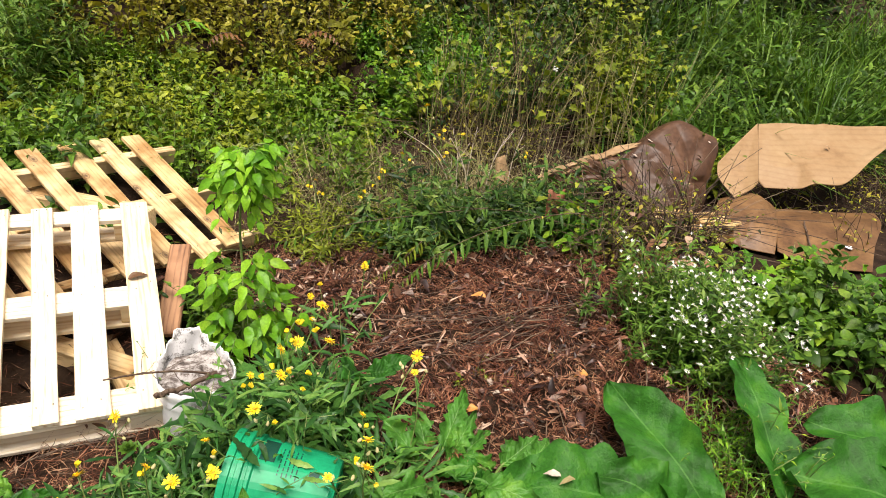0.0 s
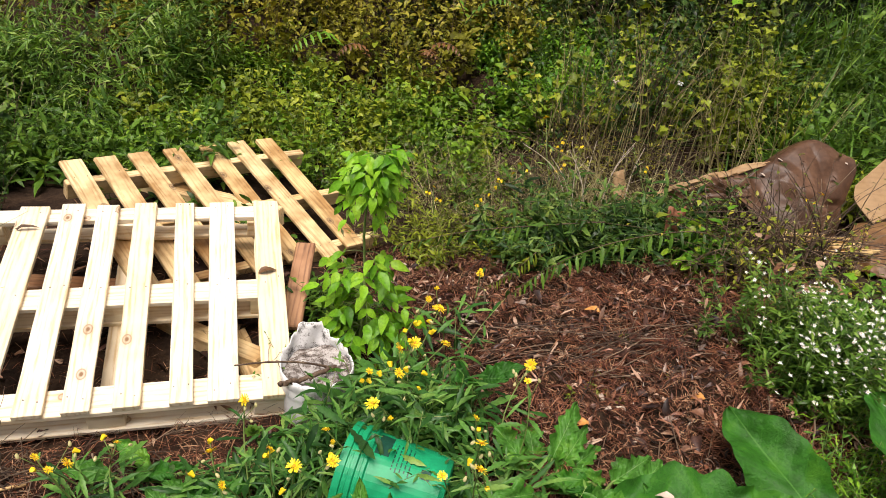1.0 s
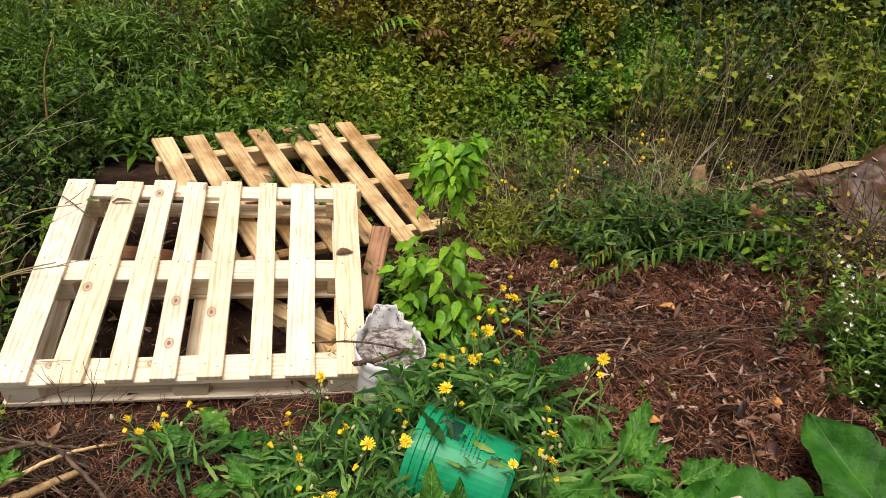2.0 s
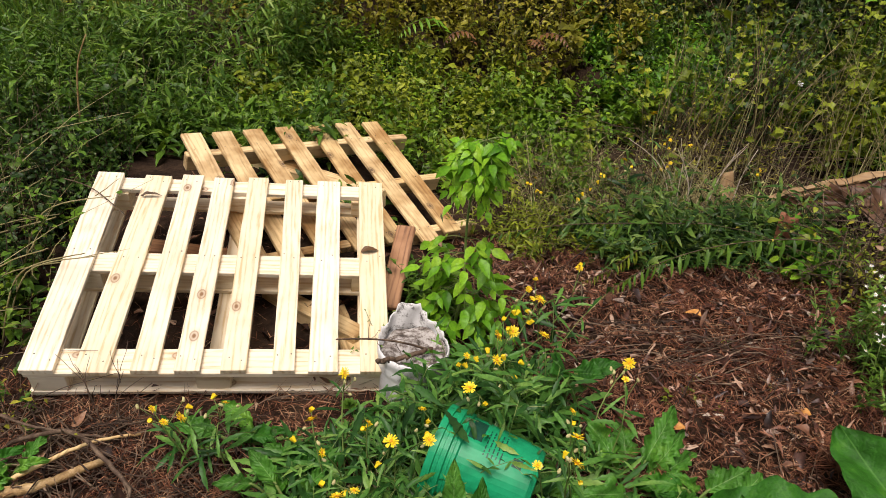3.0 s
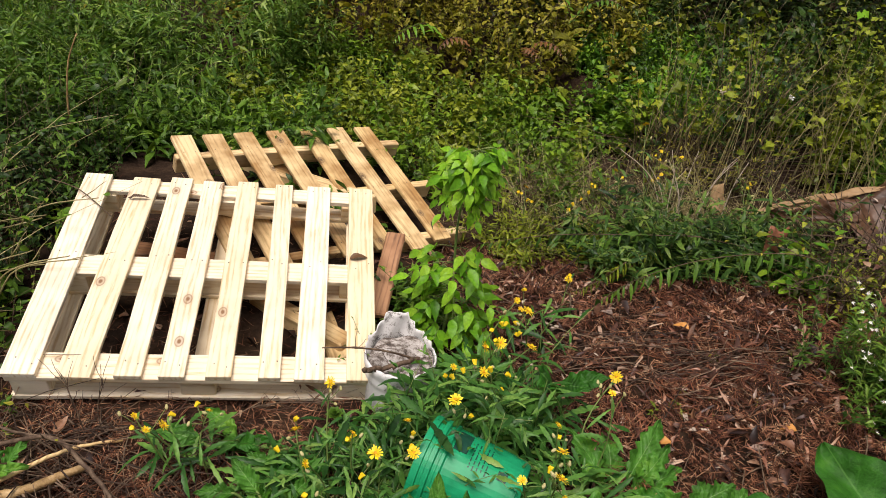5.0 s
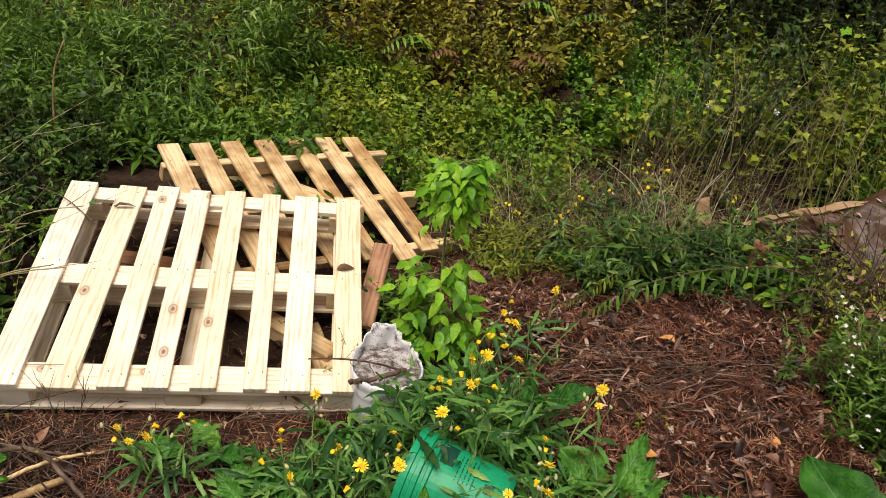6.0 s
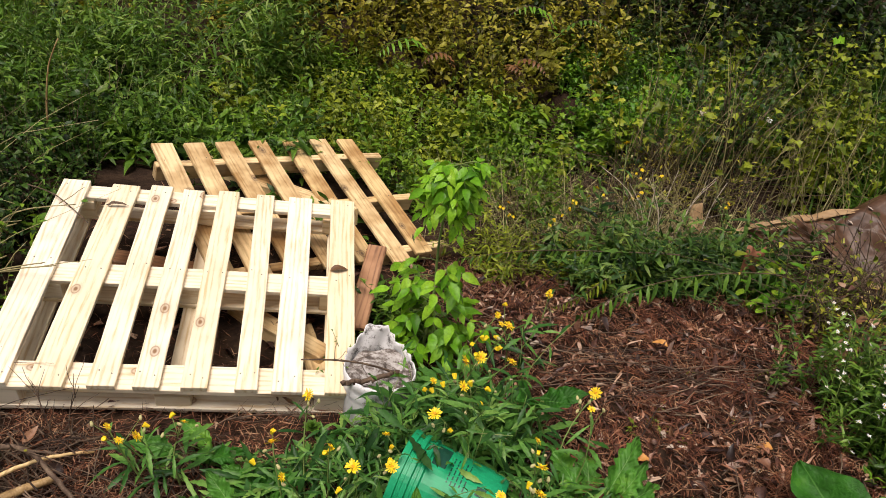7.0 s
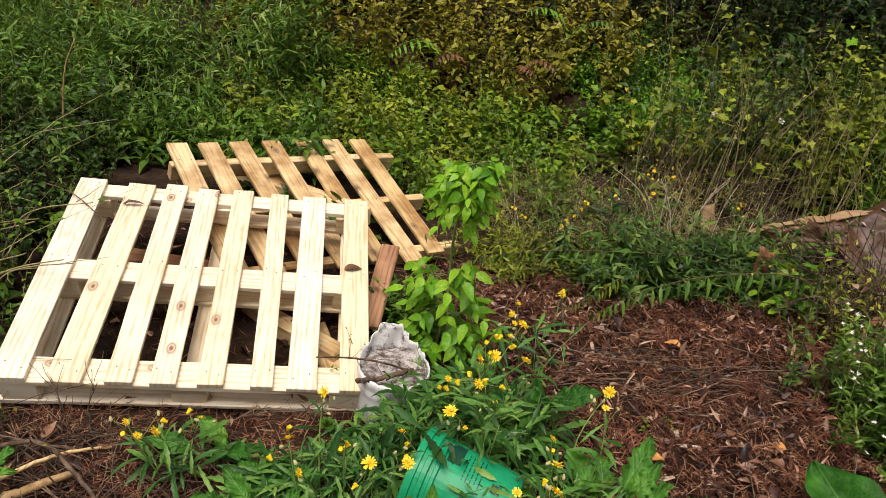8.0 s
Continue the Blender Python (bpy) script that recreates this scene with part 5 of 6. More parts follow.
# ---- flowering weeds ----
def flower_meshes():
    rng = np.random.default_rng(51)
    hp = Heap()
    for ring, (k, ln, el) in enumerate([(17, 0.021, 12), (11, 0.013, 40)]):
        a = np.arange(k) * 2 * np.pi / k + rng.normal(0, 0.07, k)
        e = np.radians(el + rng.normal(0, 8, k))
        d = np.stack([np.cos(a) * np.cos(e), np.sin(a) * np.cos(e), np.sin(e)], 1)
        leaves(hp, blade([(0.25, 0.7), (0.85, 1.0)]), d * 0.002, d, np.tile((0, 0, 1.0), (k, 1)), ln * rng.uniform(0.85, 1.1, k), 0.0025, 0.1)
    disc = bmesh.new()
    bmesh.ops.create_uvsphere(disc, u_segments=10, v_segments=6, radius=0.006)
    for v in disc.verts:
        v.co.z *= 0.6
    dm = bpy.data.meshes.new("disc")
    disc.to_mesh(dm)
    disc.free()
    dm.materials.append(M_DISC)
    bud = bmesh.new()
    bmesh.ops.create_uvsphere(bud, u_segments=8, v_segments=6, radius=0.0048)
    for v in bud.verts:
        v.co.z *= 1.7
        v.co.x *= 1 + 0.2 * math.sin(v.co.z * 900)
    bmm = bpy.data.meshes.new("bud")
    bud.to_mesh(bmm)
    bud.free()
    bmm.materials.append(M_BUD)
    shut = bmesh.new()
    bmesh.ops.create_cone(shut, cap_ends=True, segments=9, radius1=0.0035, radius2=0.0075, depth=0.016)
    bmesh.ops.subdivide_edges(shut, edges=list(shut.edges), cuts=1)
    for v in shut.verts:
        a = math.atan2(v.co.y, v.co.x)
        v.co.z += 0.003 * math.sin(a * 5) * (v.co.z > 0)
        v.co.x *= 1 + 0.25 * math.sin(a * 4)
    sm = bpy.data.meshes.new("closed_flower")
    shut.to_mesh(sm)
    shut.free()
    sm.materials.append(M_YELLOW)
    return hp.mesh("flower", M_YELLOW), dm, bmm, sm


FLOWER, DISC, BUD, SHUT = flower_meshes()


def sow_thistle(label, base, heads, nleaf, seed, spread=0.18, size=0.15, closed=(), tall=0.2):
    """Stems from one foot to each flower head, long toothed leaves on them and a ring of leaves at the foot."""
    rng = np.random.default_rng(seed)
    b = np.array([*base, float(gz(*base)) - 0.01])
    ob = thing("sow_thistle", label, "flower", Matrix.Translation(b), group="yellow flowers")
    hp = Heap()
    pl, dl, sl = [], [], []
    for i, h in enumerate(heads):
        top = np.array(h) + np.array([0, -0.045, 0.034]) - b
        foot = np.array([*rng.normal(0, 0.03, 2), 0.0]) + top * np.array([0.35, 0.35, 0])
        mid = foot * 0.5 + top * 0.5 + np.array([*rng.normal(0, 0.02, 2), 0.04])
        line = along([foot, mid, top], np.linspace(0, 1, 9))
        st = Heap()
        tubes(st, line[None], 0.0032, 0.0016, 5)
        put("stem", st.mesh("stem", M_GSTEM), ob)
        small = i in closed
        m = Matrix.Translation(top) @ pose(0, 0, 0, rng.uniform(15, 60), rng.uniform(-25, 25), rng.uniform(0, 360)) @ Matrix.Scale(0.6 if small else rng.uniform(0.8, 1.05), 4)
        f = put("flower", FLOWER, ob, m)
        put("disc", DISC, f, Matrix.Translation((0, 0, 0.002)))
        for q in range(rng.integers(2, 5)):
            o = line[6] + rng.normal(0, 0.025, 3) + np.array([0, 0, 0.02])
            tw = Heap()
            tubes(tw, np.stack([line[6], (line[6] + o) / 2, o])[None], 0.0014, 0.001, 4)
            shut = rng.uniform() < 0.45
            put("closed_flower" if shut else "bud", SHUT if shut else BUD, ob, Matrix.Translation(o) @ pose(0, 0, 0, rng.uniform(-60, 60), rng.uniform(-60, 60), 0))
            put("stalk", tw.mesh("stalk", M_GSTEM), ob)
        for q in range(7):
            t = rng.uniform(0.05, 0.85)
            pl.append(along([foot, mid, top], np.array([t]))[0])
            a, e = rng.uniform(0, 6.28), rng.uniform(-0.1, 0.8)
            dl.append((math.cos(a) * math.cos(e), math.sin(a) * math.cos(e), math.sin(e)))
            sl.append(rng.uniform(0.55, 1.0) * (1.05 - 0.45 * t))
    for q in range(nleaf):
        r, a = spread * math.sqrt(rng.uniform()), rng.uniform(0, 6.28)
        x, y = r * math.cos(a) * 1.3, r * math.sin(a)
        pl.append((x, y, float(gz(b[0] + x, b[1] + y)) - b[2] + rng.uniform(0.01, tall) * (1 - 0.5 * r / spread)))
        a2, e = a + rng.normal(0, 1.0), rng.uniform(0.1, 1.0)
        dl.append((math.cos(a2) * math.cos(e), math.sin(a2) * math.cos(e), math.sin(e)))
        sl.append(rng.uniform(0.6, 1.2))
    pl, dl, sl = np.array(pl), np.array(dl), np.array(sl)
    up = np.tile((0, -0.2, 1.0), (len(pl), 1)) + rng.normal(0, 0.25, (len(pl), 3))
    leaves(hp, T_TOOTH, pl, dl, up, size * sl, size * rng.uniform(0.055, 0.1, len(pl)) * sl, droop=rng.uniform(0.0, 0.8, len(pl)), fold=0.5)
    put("foliage", hp.mesh("foliage", L_THISTLE), ob)
    return ob


LBL = "sow thistle with yellow flowers and toothed green leaves"
sow_thistle(LBL, (0.24, 1.76), [(0.24, 1.8, 0.34), (0.23, 1.68, 0.34), (0.39, 1.98, 0.36), (0.36, 2.04, 0.36), (0.3, 1.88, 0.3), (0.39, 1.84, 0.32), (0.15, 1.77, 0.28), (0.15, 1.6, 0.3), (0.02, 1.57, 0.24)], 230, 61, 0.19, 0.13, closed=(3, 6, 8), tall=0.34)
sow_thistle(LBL, (-0.14, 1.49), [(-0.29, 1.55, 0.2), (-0.06, 1.44, 0.24), (-0.13, 1.53, 0.22), (-0.22, 1.76, 0.2), (-0.24, 1.41, 0.22), (-0.18, 1.25, 0.24), (-0.14, 1.27, 0.24), (0.04, 1.41, 0.28)], 200, 62, 0.22, 0.12, closed=(2, 4, 6))
sow_thistle("small sow thistle with pale yellow flowers before the pallet", (-0.62, 1.6), [(-0.7, 1.54, 0.18), (-0.66, 1.56, 0.18), (-0.75, 1.59, 0.18), (-0.56, 1.65, 0.16)], 22, 63, 0.09, 0.13, closed=(0, 2, 3))
sow_thistle(LBL, (0.5, 1.5), [(0.67, 1.82, 0.24), (0.64, 1.74, 0.24), (0.43, 1.52, 0.3), (0.42, 1.4, 0.32), (0.39, 1.27, 0.36), (0.3, 1.28, 0.34)], 60, 64, 0.14, 0.15, closed=(1, 2, 5))
sow_thistle("sow thistle with one yellow flower by the sapling", (0.5, 2.3), [(0.63, 2.47, 0.2), (0.42, 2.26, 0.18)], 14, 65, 0.1, 0.13, closed=(1,))
sow_thistle("leggy flowering weed leaning out of dry grass", (1.28, 3.5), [(1.01, 3.41, 0.3), (1.32, 4.04, 0.35), (1.34, 3.74, 0.3)], 10, 66, 0.1, 0.12, closed=(0, 2))
sow_thistle("leggy flowering weed by the kraft sheet", (2.4, 2.95), [(2.47, 3.01, 0.3)], 8, 67, 0.08, 0.12)
sow_thistle("small yellow flower behind the goldenrod", (1.7, 3.4), [(1.69, 3.36, 0.3)], 6, 68, 0.06, 0.1, closed=(0,))


# ---- broad leaves ----
def big_leaf(parent, base, tip, width, mat, seed, arch=0.1, ripple=0.012, face=(0, -0.5, 1.0), blunt=0.8, power=0.75, teeth=0.0):
    """A broad blade with wavy edges from base to tip; its stalk runs on to the ground."""
    rng = np.random.default_rng(seed)
    b, e = np.array(base, float), np.array(tip, float)
    ln = np.linalg.norm(e - b)
    d = (e - b) / ln
    s = unit(np.cross(d, np.array(face)))
    n = np.cross(s, d)
    nu, nv = 34, 13
    u, v = np.meshgrid(np.linspace(0, 1, nu), np.linspace(-1, 1, nv))
    half = width / 2 * np.sin(np.pi * np.clip(u, 0.001, 0.999) ** blunt) ** power * (1 + 0.05 * np.sin(u * 40 + rng.uniform(0, 6)) * v + 0.06 * np.sin(u * 17 + 3 * np.sign(v)) + teeth * (np.abs((u * 6.5 + 0.1 * np.sign(v)) % 1.0 - 0.5) * 4 - 1) * np.abs(v))
    ph = rng.uniform(0, 6, 4)
    z = arch * ln * np.sin(np.pi * u) - 0.12 * ln * u * u + 0.34 * np.abs(v) ** 1.3 * half + ripple * (v ** 2) * np.sin(u * 19 + ph[0] + 2 * np.sign(v)) + 0.5 * ripple * np.sin(u * 9 + v * 4 + ph[1])
    p = b + d * (u * ln)[..., None] + s * (v * half)[..., None] + n * z[..., None]
    hp = Heap()
    i = (np.arange(nv - 1)[:, None] * nu + np.arange(nu - 1)[None]).ravel()
    hp.add(p, np.concatenate([np.stack([i, i + 1, i + nu], 1), np.stack([i + 1, i + nu + 1, i + nu], 1)]))
    me = hp.mesh("leaf", mat)
    layer = me.uv_layers.new(name="UVMap")
    idx = np.empty(len(me.loops), np.int32)
    me.loops.foreach_get("vertex_index", idx)
    uv = np.stack([u.ravel(), v.ravel() / 2 + 0.5], 1)[idx]
    layer.data.foreach_set("uv", uv.astype(np.float32).ravel())
    put("leaf", me, parent)
    foot = b - d * 0.06
    foot[2] = min(foot[2], float(gz(foot[0], foot[1])) - 0.005)
    st = Heap()
    tubes(st, along([foot, (foot + b) / 2 + np.array([0, 0, 0.01]), b + n * 0.002, b + d * ln * 0.1 + n * arch * ln * 0.3], np.linspace(0, 1, 8))[None], 0.006, 0.0035, 6)
    put("leaf_stalk", st.mesh("leaf_stalk", M_GSTEM), parent)


bd = thing("burdock", "burdock with very large wavy dark green leaves", "plant")
big_leaf(bd, (1.45, 1.13, 0.0), (1.3, 1.62, 0.22), 0.22, L_BURDOCK, 71, 0.05, 0.028, (-0.35, -0.35, 1.0), 1.2, 0.5)
big_leaf(bd, (1.71, 1.17, 0.02), (1.76, 1.55, 0.3), 0.17, L_BURDOCK, 72, 0.02, 0.012, (0.0, -0.8, 0.7), 1.25, 0.4)
big_leaf(bd, (1.24, 1.26, 0.02), (0.81, 1.38, 0.07), 0.27, L_BURDOCK, 73, 0.12, 0.026, (0, -0.2, 1.0), 0.9, 0.6)
big_leaf(bd, (2.08, 0.98, 0.02), (1.72, 1.2, 0.14), 0.32, L_BURDOCK, 74, 0.1, 0.026, (0, -0.3, 1.0), 0.9, 0.5)
big_leaf(bd, (2.2, 1.12, 0.06), (1.93, 1.36, 0.16), 0.26, L_BURDOCK, 75, 0.1, 0.026, (0, -0.4, 1.0), 0.9, 0.5)
big_leaf(bd, (1.36, 1.2, 0.0), (1.12, 1.33, 0.12), 0.2, L_BURDOCK, 77, 0.12, 0.026, (0, -0.4, 1.0), 0.9, 0.6)
dk = thing("dock", "dock rosette with long toothed bright green leaves", "plant")
rd = np.random.default_rng(76)
for i in range(15):
    a, q = rd.uniform(0, 6.28), rd.uniform(0.14, 0.24)
    cx, cy = 0.68 + 0.12 * math.cos(a) * rd.uniform(0, 1.5), 1.5 + 0.1 * math.sin(a)
    z0 = float(gz(cx, cy)) + rd.uniform(0.01, 0.1)
    big_leaf(dk, (cx, cy, z0), (cx + q * math.cos(a), cy + q * 0.9 * math.sin(a), z0 + rd.uniform(0.0, 0.13)), rd.uniform(0.055, 0.09), L_DOCK, 80 + i, 0.12, 0.014, teeth=0.28)
dd = thing("dock", "small plant with broad dark green leaves", "plant")
big_leaf(dd, (0.5, 1.86, 0.16), (0.44, 1.77, 0.24), 0.13, L_BURDOCK, 101, 0.05, 0.006)
big_leaf(dd, (0.53, 1.86, 0.15), (0.6, 1.8, 0.21), 0.09, L_BURDOCK, 102, 0.05, 0.006)
big_leaf(dd, (0.56, 1.9, 0.12), (0.68, 1.87, 0.2), 0.07, L_BURDOCK, 103, 0.05, 0.006)
df = thing("dock", "young dock with upright oval leaves before the pot", "plant")
big_leaf(df, (0.115, 1.27, 0.1), (0.105, 1.3, 0.3), 0.065, L_DOCK, 104, 0.05, 0.005, (0, -1.0, 0.3))
big_leaf(df, (0.17, 1.27, 0.08), (0.185, 1.3, 0.24), 0.06, L_BURDOCK, 105, 0.05, 0.005, (0, -1.0, 0.3))
for lbl, cx, cy, num, sz, sd in (("dock with broad leaves before the pallet", -0.56, 1.68, 6, 0.14, 110), ("low broad-leaved plant at the litter's edge", -1.2, 1.5, 12, 0.12, 130), ("low broad-leaved plant among flowers", -0.36, 1.48, 8, 0.12, 150), ("low broad-leaved plant beside the pot", 0.3, 1.36, 7, 0.15, 170), ("dock with toothed leaves at the mulch edge", 0.86, 1.46, 11, 0.15, 190), ("dock with toothed leaves by the burdock", 1.0, 1.36, 8, 0.14, 230)):
    ob = thing("dock", lbl, "plant")
    rq = np.random.default_rng(sd)
    for i in range(num):
        a, q = rq.uniform(0, 6.28), sz * rq.uniform(0.7, 1.15)
        x0, y0 = cx + rq.normal(0, 0.045), cy + rq.normal(0, 0.03)
        z0 = float(gz(x0, y0)) + rq.uniform(0.01, 0.09)
        big_leaf(ob, (x0, y0, z0), (x0 + q * math.cos(a), y0 + q * 0.8 * math.sin(a), z0 + rq.uniform(0.0, 0.1)), q * rq.uniform(0.35, 0.5), L_DOCK if i % 3 else L_BURDOCK, sd + i, 0.1, 0.009, teeth=0.24 if sd > 180 else 0.1)


def rosette(p):
    ob = thing("houseleek", "small grey-green succulent rosette among the flowers", "plant", Matrix.Translation(p))
    for ring, (k, ln, el) in enumerate(((9, 0.034, 12), (8, 0.026, 35), (6, 0.018, 62))):
        for q in range(k):
            a, e = q * 2 * math.pi / k + 0.4 * ring, radians(el)
            hp = Heap()
            leaves(hp, T_OVATE, [(0, 0, 0.004 * ring)], [(math.cos(a) * math.cos(e), math.sin(a) * math.cos(e), math.sin(e))], [(-math.cos(a) * math.sin(e), -math.sin(a) * math.sin(e), math.cos(e))], ln, ln * 0.34, -0.15, 0.5)
            put("leaf", hp.mesh("leaf", L_MID), ob)


rosette((-0.216, 1.793, 0.03))

# ---- sapling ----
def sapling():
    b = (0.13, 2.28, float(gz(0.13, 2.28)))
    ob = thing("sapling", "young ash-leaved maple sapling with fresh light green leaves", "tree", Matrix.Translation(b))
    rng = np.random.default_rng(121)
    line = along([(0, 0, 0), (0.03, 0.0, 0.3), (0.03, 0.02, 0.6), (0.07, 0.02, 0.86)], np.linspace(0, 1, 16))
    hp = Heap()
    tubes(hp, line[None], 0.007, 0.003, 7)
    tr = hp
    lf = Heap()
    for z0, z1, num, reach in ((0.7, 0.9, 52, 0.11), (0.06, 0.48, 66, 0.18)):
        for q in range(num):
            z = rng.uniform(z0, z1)
            p = line[min(15, int(z / 0.9 * 16))]
            a, e = rng.uniform(0, 6.28), rng.uniform(-0.2, 0.7)
            d = np.array([math.cos(a) * math.cos(e), math.sin(a) * math.cos(e), math.sin(e)])
            ln = reach * rng.uniform(0.6, 1.15)
            pts = np.stack([p + d * ln * t - np.array([0, 0, 0.6 * ln * t * t]) for t in np.linspace(0, 1, 6)])
            tubes(tr, pts[None], 0.0018, 0.001, 4)
            side = unit(np.cross(d, (0, 0, 1.0)))
            base, dirs = [], []
            for t, sg in ((3, 1), (3, -1), (4, 1), (4, -1), (5, 0)):
                base.append(pts[t])
                dirs.append(d * (0.5 if sg else 1) + side * sg * 0.85 - np.array([0, 0, rng.uniform(0.2, 0.9)]))
            k = len(base)
            sz = rng.uniform(0.05, 0.085, k) * (0.85 if z0 > 0.5 else 1.0)
            leaves(lf, T_OVATE, np.array(base), np.array(dirs), np.tile((0, -0.3, 1.0), (k, 1)) + rng.normal(0, 0.3, (k, 3)), sz, sz * 0.24, droop=rng.uniform(0.1, 0.6, k), fold=0.3, rng=rng)
    put("trunk", tr.mesh("trunk", M_GSTEM), ob)
    put("crown", lf.mesh("crown", L_LIME), ob)


sapling()


# ---- white asters, goldenrod, shrub, brush ----
def aster():
    ob = thing("aster", "bushy aster covered with small white flowers", "flower")
    rng = np.random.default_rng(131)
    n, k = 300, 28
    f = np.stack([rng.normal(1.82, 0.105, n), rng.normal(1.92, 0.17, n)], 1)
    foot = np.stack([f[:, 0], f[:, 1], gz(f[:, 0], f[:, 1])], 1)
    h = rng.uniform(0.18, 0.42, n)
    lean = np.stack([rng.normal(0, 0.055, n), rng.normal(-0.05, 0.08, n)], 1)
    ts = np.linspace(0, 1, 6)
    line = foot[:, None] + np.concatenate([lean[:, None] * (ts ** 1.5)[None, :, None], (h[:, None] * ts)[..., None]], -1)
    for i in range(n):
        hp = Heap()
        tubes(hp, line[i:i + 1], 0.002, 0.001, 4)
        put("stem", hp.mesh("stem", M_GSTEM), ob)
    lf = Heap()
    t = rng.uniform(0.15, 1, (n, k))
    p = (foot[:, None] + np.concatenate([lean[:, None] * (t ** 1.5)[..., None], (h[:, None] * t)[..., None]], -1)).reshape(-1, 3)
    a, e = rng.uniform(0, 6.28, n * k), rng.normal(0.4, 0.4, n * k)
    d = np.stack([np.cos(a) * np.cos(e), np.sin(a) * np.cos(e), np.sin(e)], 1)
    leaves(lf, T_LANCE, p, d, np.tile((0, 0, 1.0), (n * k, 1)) + rng.normal(0, 0.3, (n * k, 3)), rng.uniform(0.025, 0.055, n * k), rng.uniform(0.003, 0.007, n * k), droop=0.3)
    tagged(put("foliage", lf.mesh("foliage", L_MID), ob), kind="stuff")
    fl, cn = Heap(), Heap()
    m = 430
    i = rng.integers(0, 110, m)
    c = line[i, -1] + rng.normal(0, 0.026, (m, 3)) * np.array([1, 1, 1.1]) + np.array([0, -0.01, 0.0])
    nrm = unit(np.stack([rng.normal(0, 0.5, m), rng.normal(-0.5, 0.4, m), np.ones(m)], 1))
    e1 = unit(np.cross(nrm, (1.0, 0.1, 0)))
    e2 = np.cross(nrm, e1)
    for q in range(8):
        an = q * 2 * np.pi / 8 + rng.normal(0, 0.12, m)
        d = e1 * np.cos(an)[:, None] + e2 * np.sin(an)[:, None] + nrm * 0.15
        leaves(fl, T_SMALL, c, d, nrm, rng.uniform(0.006, 0.012, m), 0.0012, 0.0)
    leaves(cn, T_SMALL, c - e1 * 0.002 + nrm * 0.0012, e1, nrm, 0.0045, 0.002, 0)
    tagged(put("blossoms", fl.mesh("blossoms", M_WPETAL), ob, label="small white rayed blossoms"), kind="stuff")
    tagged(put("blossom_discs", cn.mesh("blossom_discs", M_DISC), ob), kind="stuff")


aster()
weeds("leafy_shrub", "low shrub with rounded green leaves beside the asters", "shrub", scatter(R, 80, 2.25, 2.95, 1.5, 2.15), (0.2, 0.4), 13, T_OVATE, 0.065, 0.022, L_MID, M_GSTEM, 141, kind="", lean=0.5)
weeds("leafy_shrub", "pale lobed leaves of a low shrub by the cardboard", "shrub", scatter(R, 50, 2.15, 2.85, 1.95, 2.5), (0.1, 0.22), 10, T_LOBED, 0.07, 0.03, L_BRIGHT, M_GSTEM, 142, kind="", lean=0.6)
weeds("weed_stand", "low green leaves before the cardboard", "weeds", scatter(R, 90, 2.3, 3.4, 1.75, 2.4), (0.08, 0.24), 10, T_OVATE, 0.06, 0.02, L_BRIGHT, M_GSTEM, 30)
weeds("weed_stand", "fine stringy weeds between burdock leaves", "weeds", scatter(R, 110, 1.5, 1.85, 1.2, 1.55), (0.12, 0.3), 18, T_SMALL, 0.03, 0.004, L_BRIGHT, M_GSTEM, 31, lean=0.5)
for q in range(7):
    tagged(weeds("goldenrod", "fallen goldenrod plant with narrow green leaves", "weeds", scatter(R, 22, 0.8 + 0.155 * q, 1.05 + 0.155 * q, 2.88, 3.3), (0.2, 0.46), 26, T_LANCE, 0.085, 0.0095, L_GOLD, M_GSTEM, 160 + q, kind="", lean=0.9, droop=0.3), group="fallen goldenrod")
weeds("goldenrod", "leafy green stems rising from the fallen goldenrod", "weeds", scatter(R, 60, 1.15, 1.95, 2.95, 3.2), (0.2, 0.38), 14, T_LANCE, 0.1, 0.012, L_DARK, M_GSTEM, 148, lean=0.6)
weeds("goldenrod", "fallen goldenrod with fine greyish green leaves", "weeds", scatter(R, 150, 0.25, 1.1, 3.0, 3.45), (0.1, 0.28), 22, T_LANCE, 0.05, 0.006, L_YELLOW, M_STRAW, 144, lean=1.0, droop=0.3)
weeds("dead_brush", "dark bare twigs beside the cardboard", "brush", scatter(R, 110, 3.3, 4.6, 2.5, 3.2), (0.12, 0.35), 3, T_SMALL, 0.03, 0.008, L_OLIVE, M_TWIG, 147, lean=0.9, r=0.003)
weeds("dead_brush", "thin bare brown brush with few leaves", "brush", scatter(R, 240, 1.88, 2.5, 2.5, 3.0), (0.15, 0.5), 4, T_SMALL, 0.03, 0.008, L_OLIVE, M_TWIG, 145, lean=0.9, r=0.0028)
weeds("dead_brush", "thick tangle of dark brown canes before the sheet", "brush", scatter(R, 130, 1.85, 2.5, 2.6, 3.05), (0.25, 0.62), 3, T_OVATE, 0.04, 0.012, L_MOSS, M_TWIG, 174, lean=1.0, r=0.0042)
weeds("dead_brush", "brown canes with small green and tan leaves", "brush", scatter(R, 60, 1.86, 2.55, 2.45, 2.95), (0.18, 0.46), 9, T_OVATE, 0.04, 0.013, L_YELLOW, M_TWIG, 171, kind="", lean=0.9, r=0.003)
weeds("dead_brush", "rust brown withered leaves hanging on canes", "brush", scatter(R, 26, 1.9, 2.4, 2.5, 2.8), (0.08, 0.3), 5, T_OVATE, 0.06, 0.018, M_DEAD, M_TWIG, 172, kind="", lean=0.6, droop=0.9)
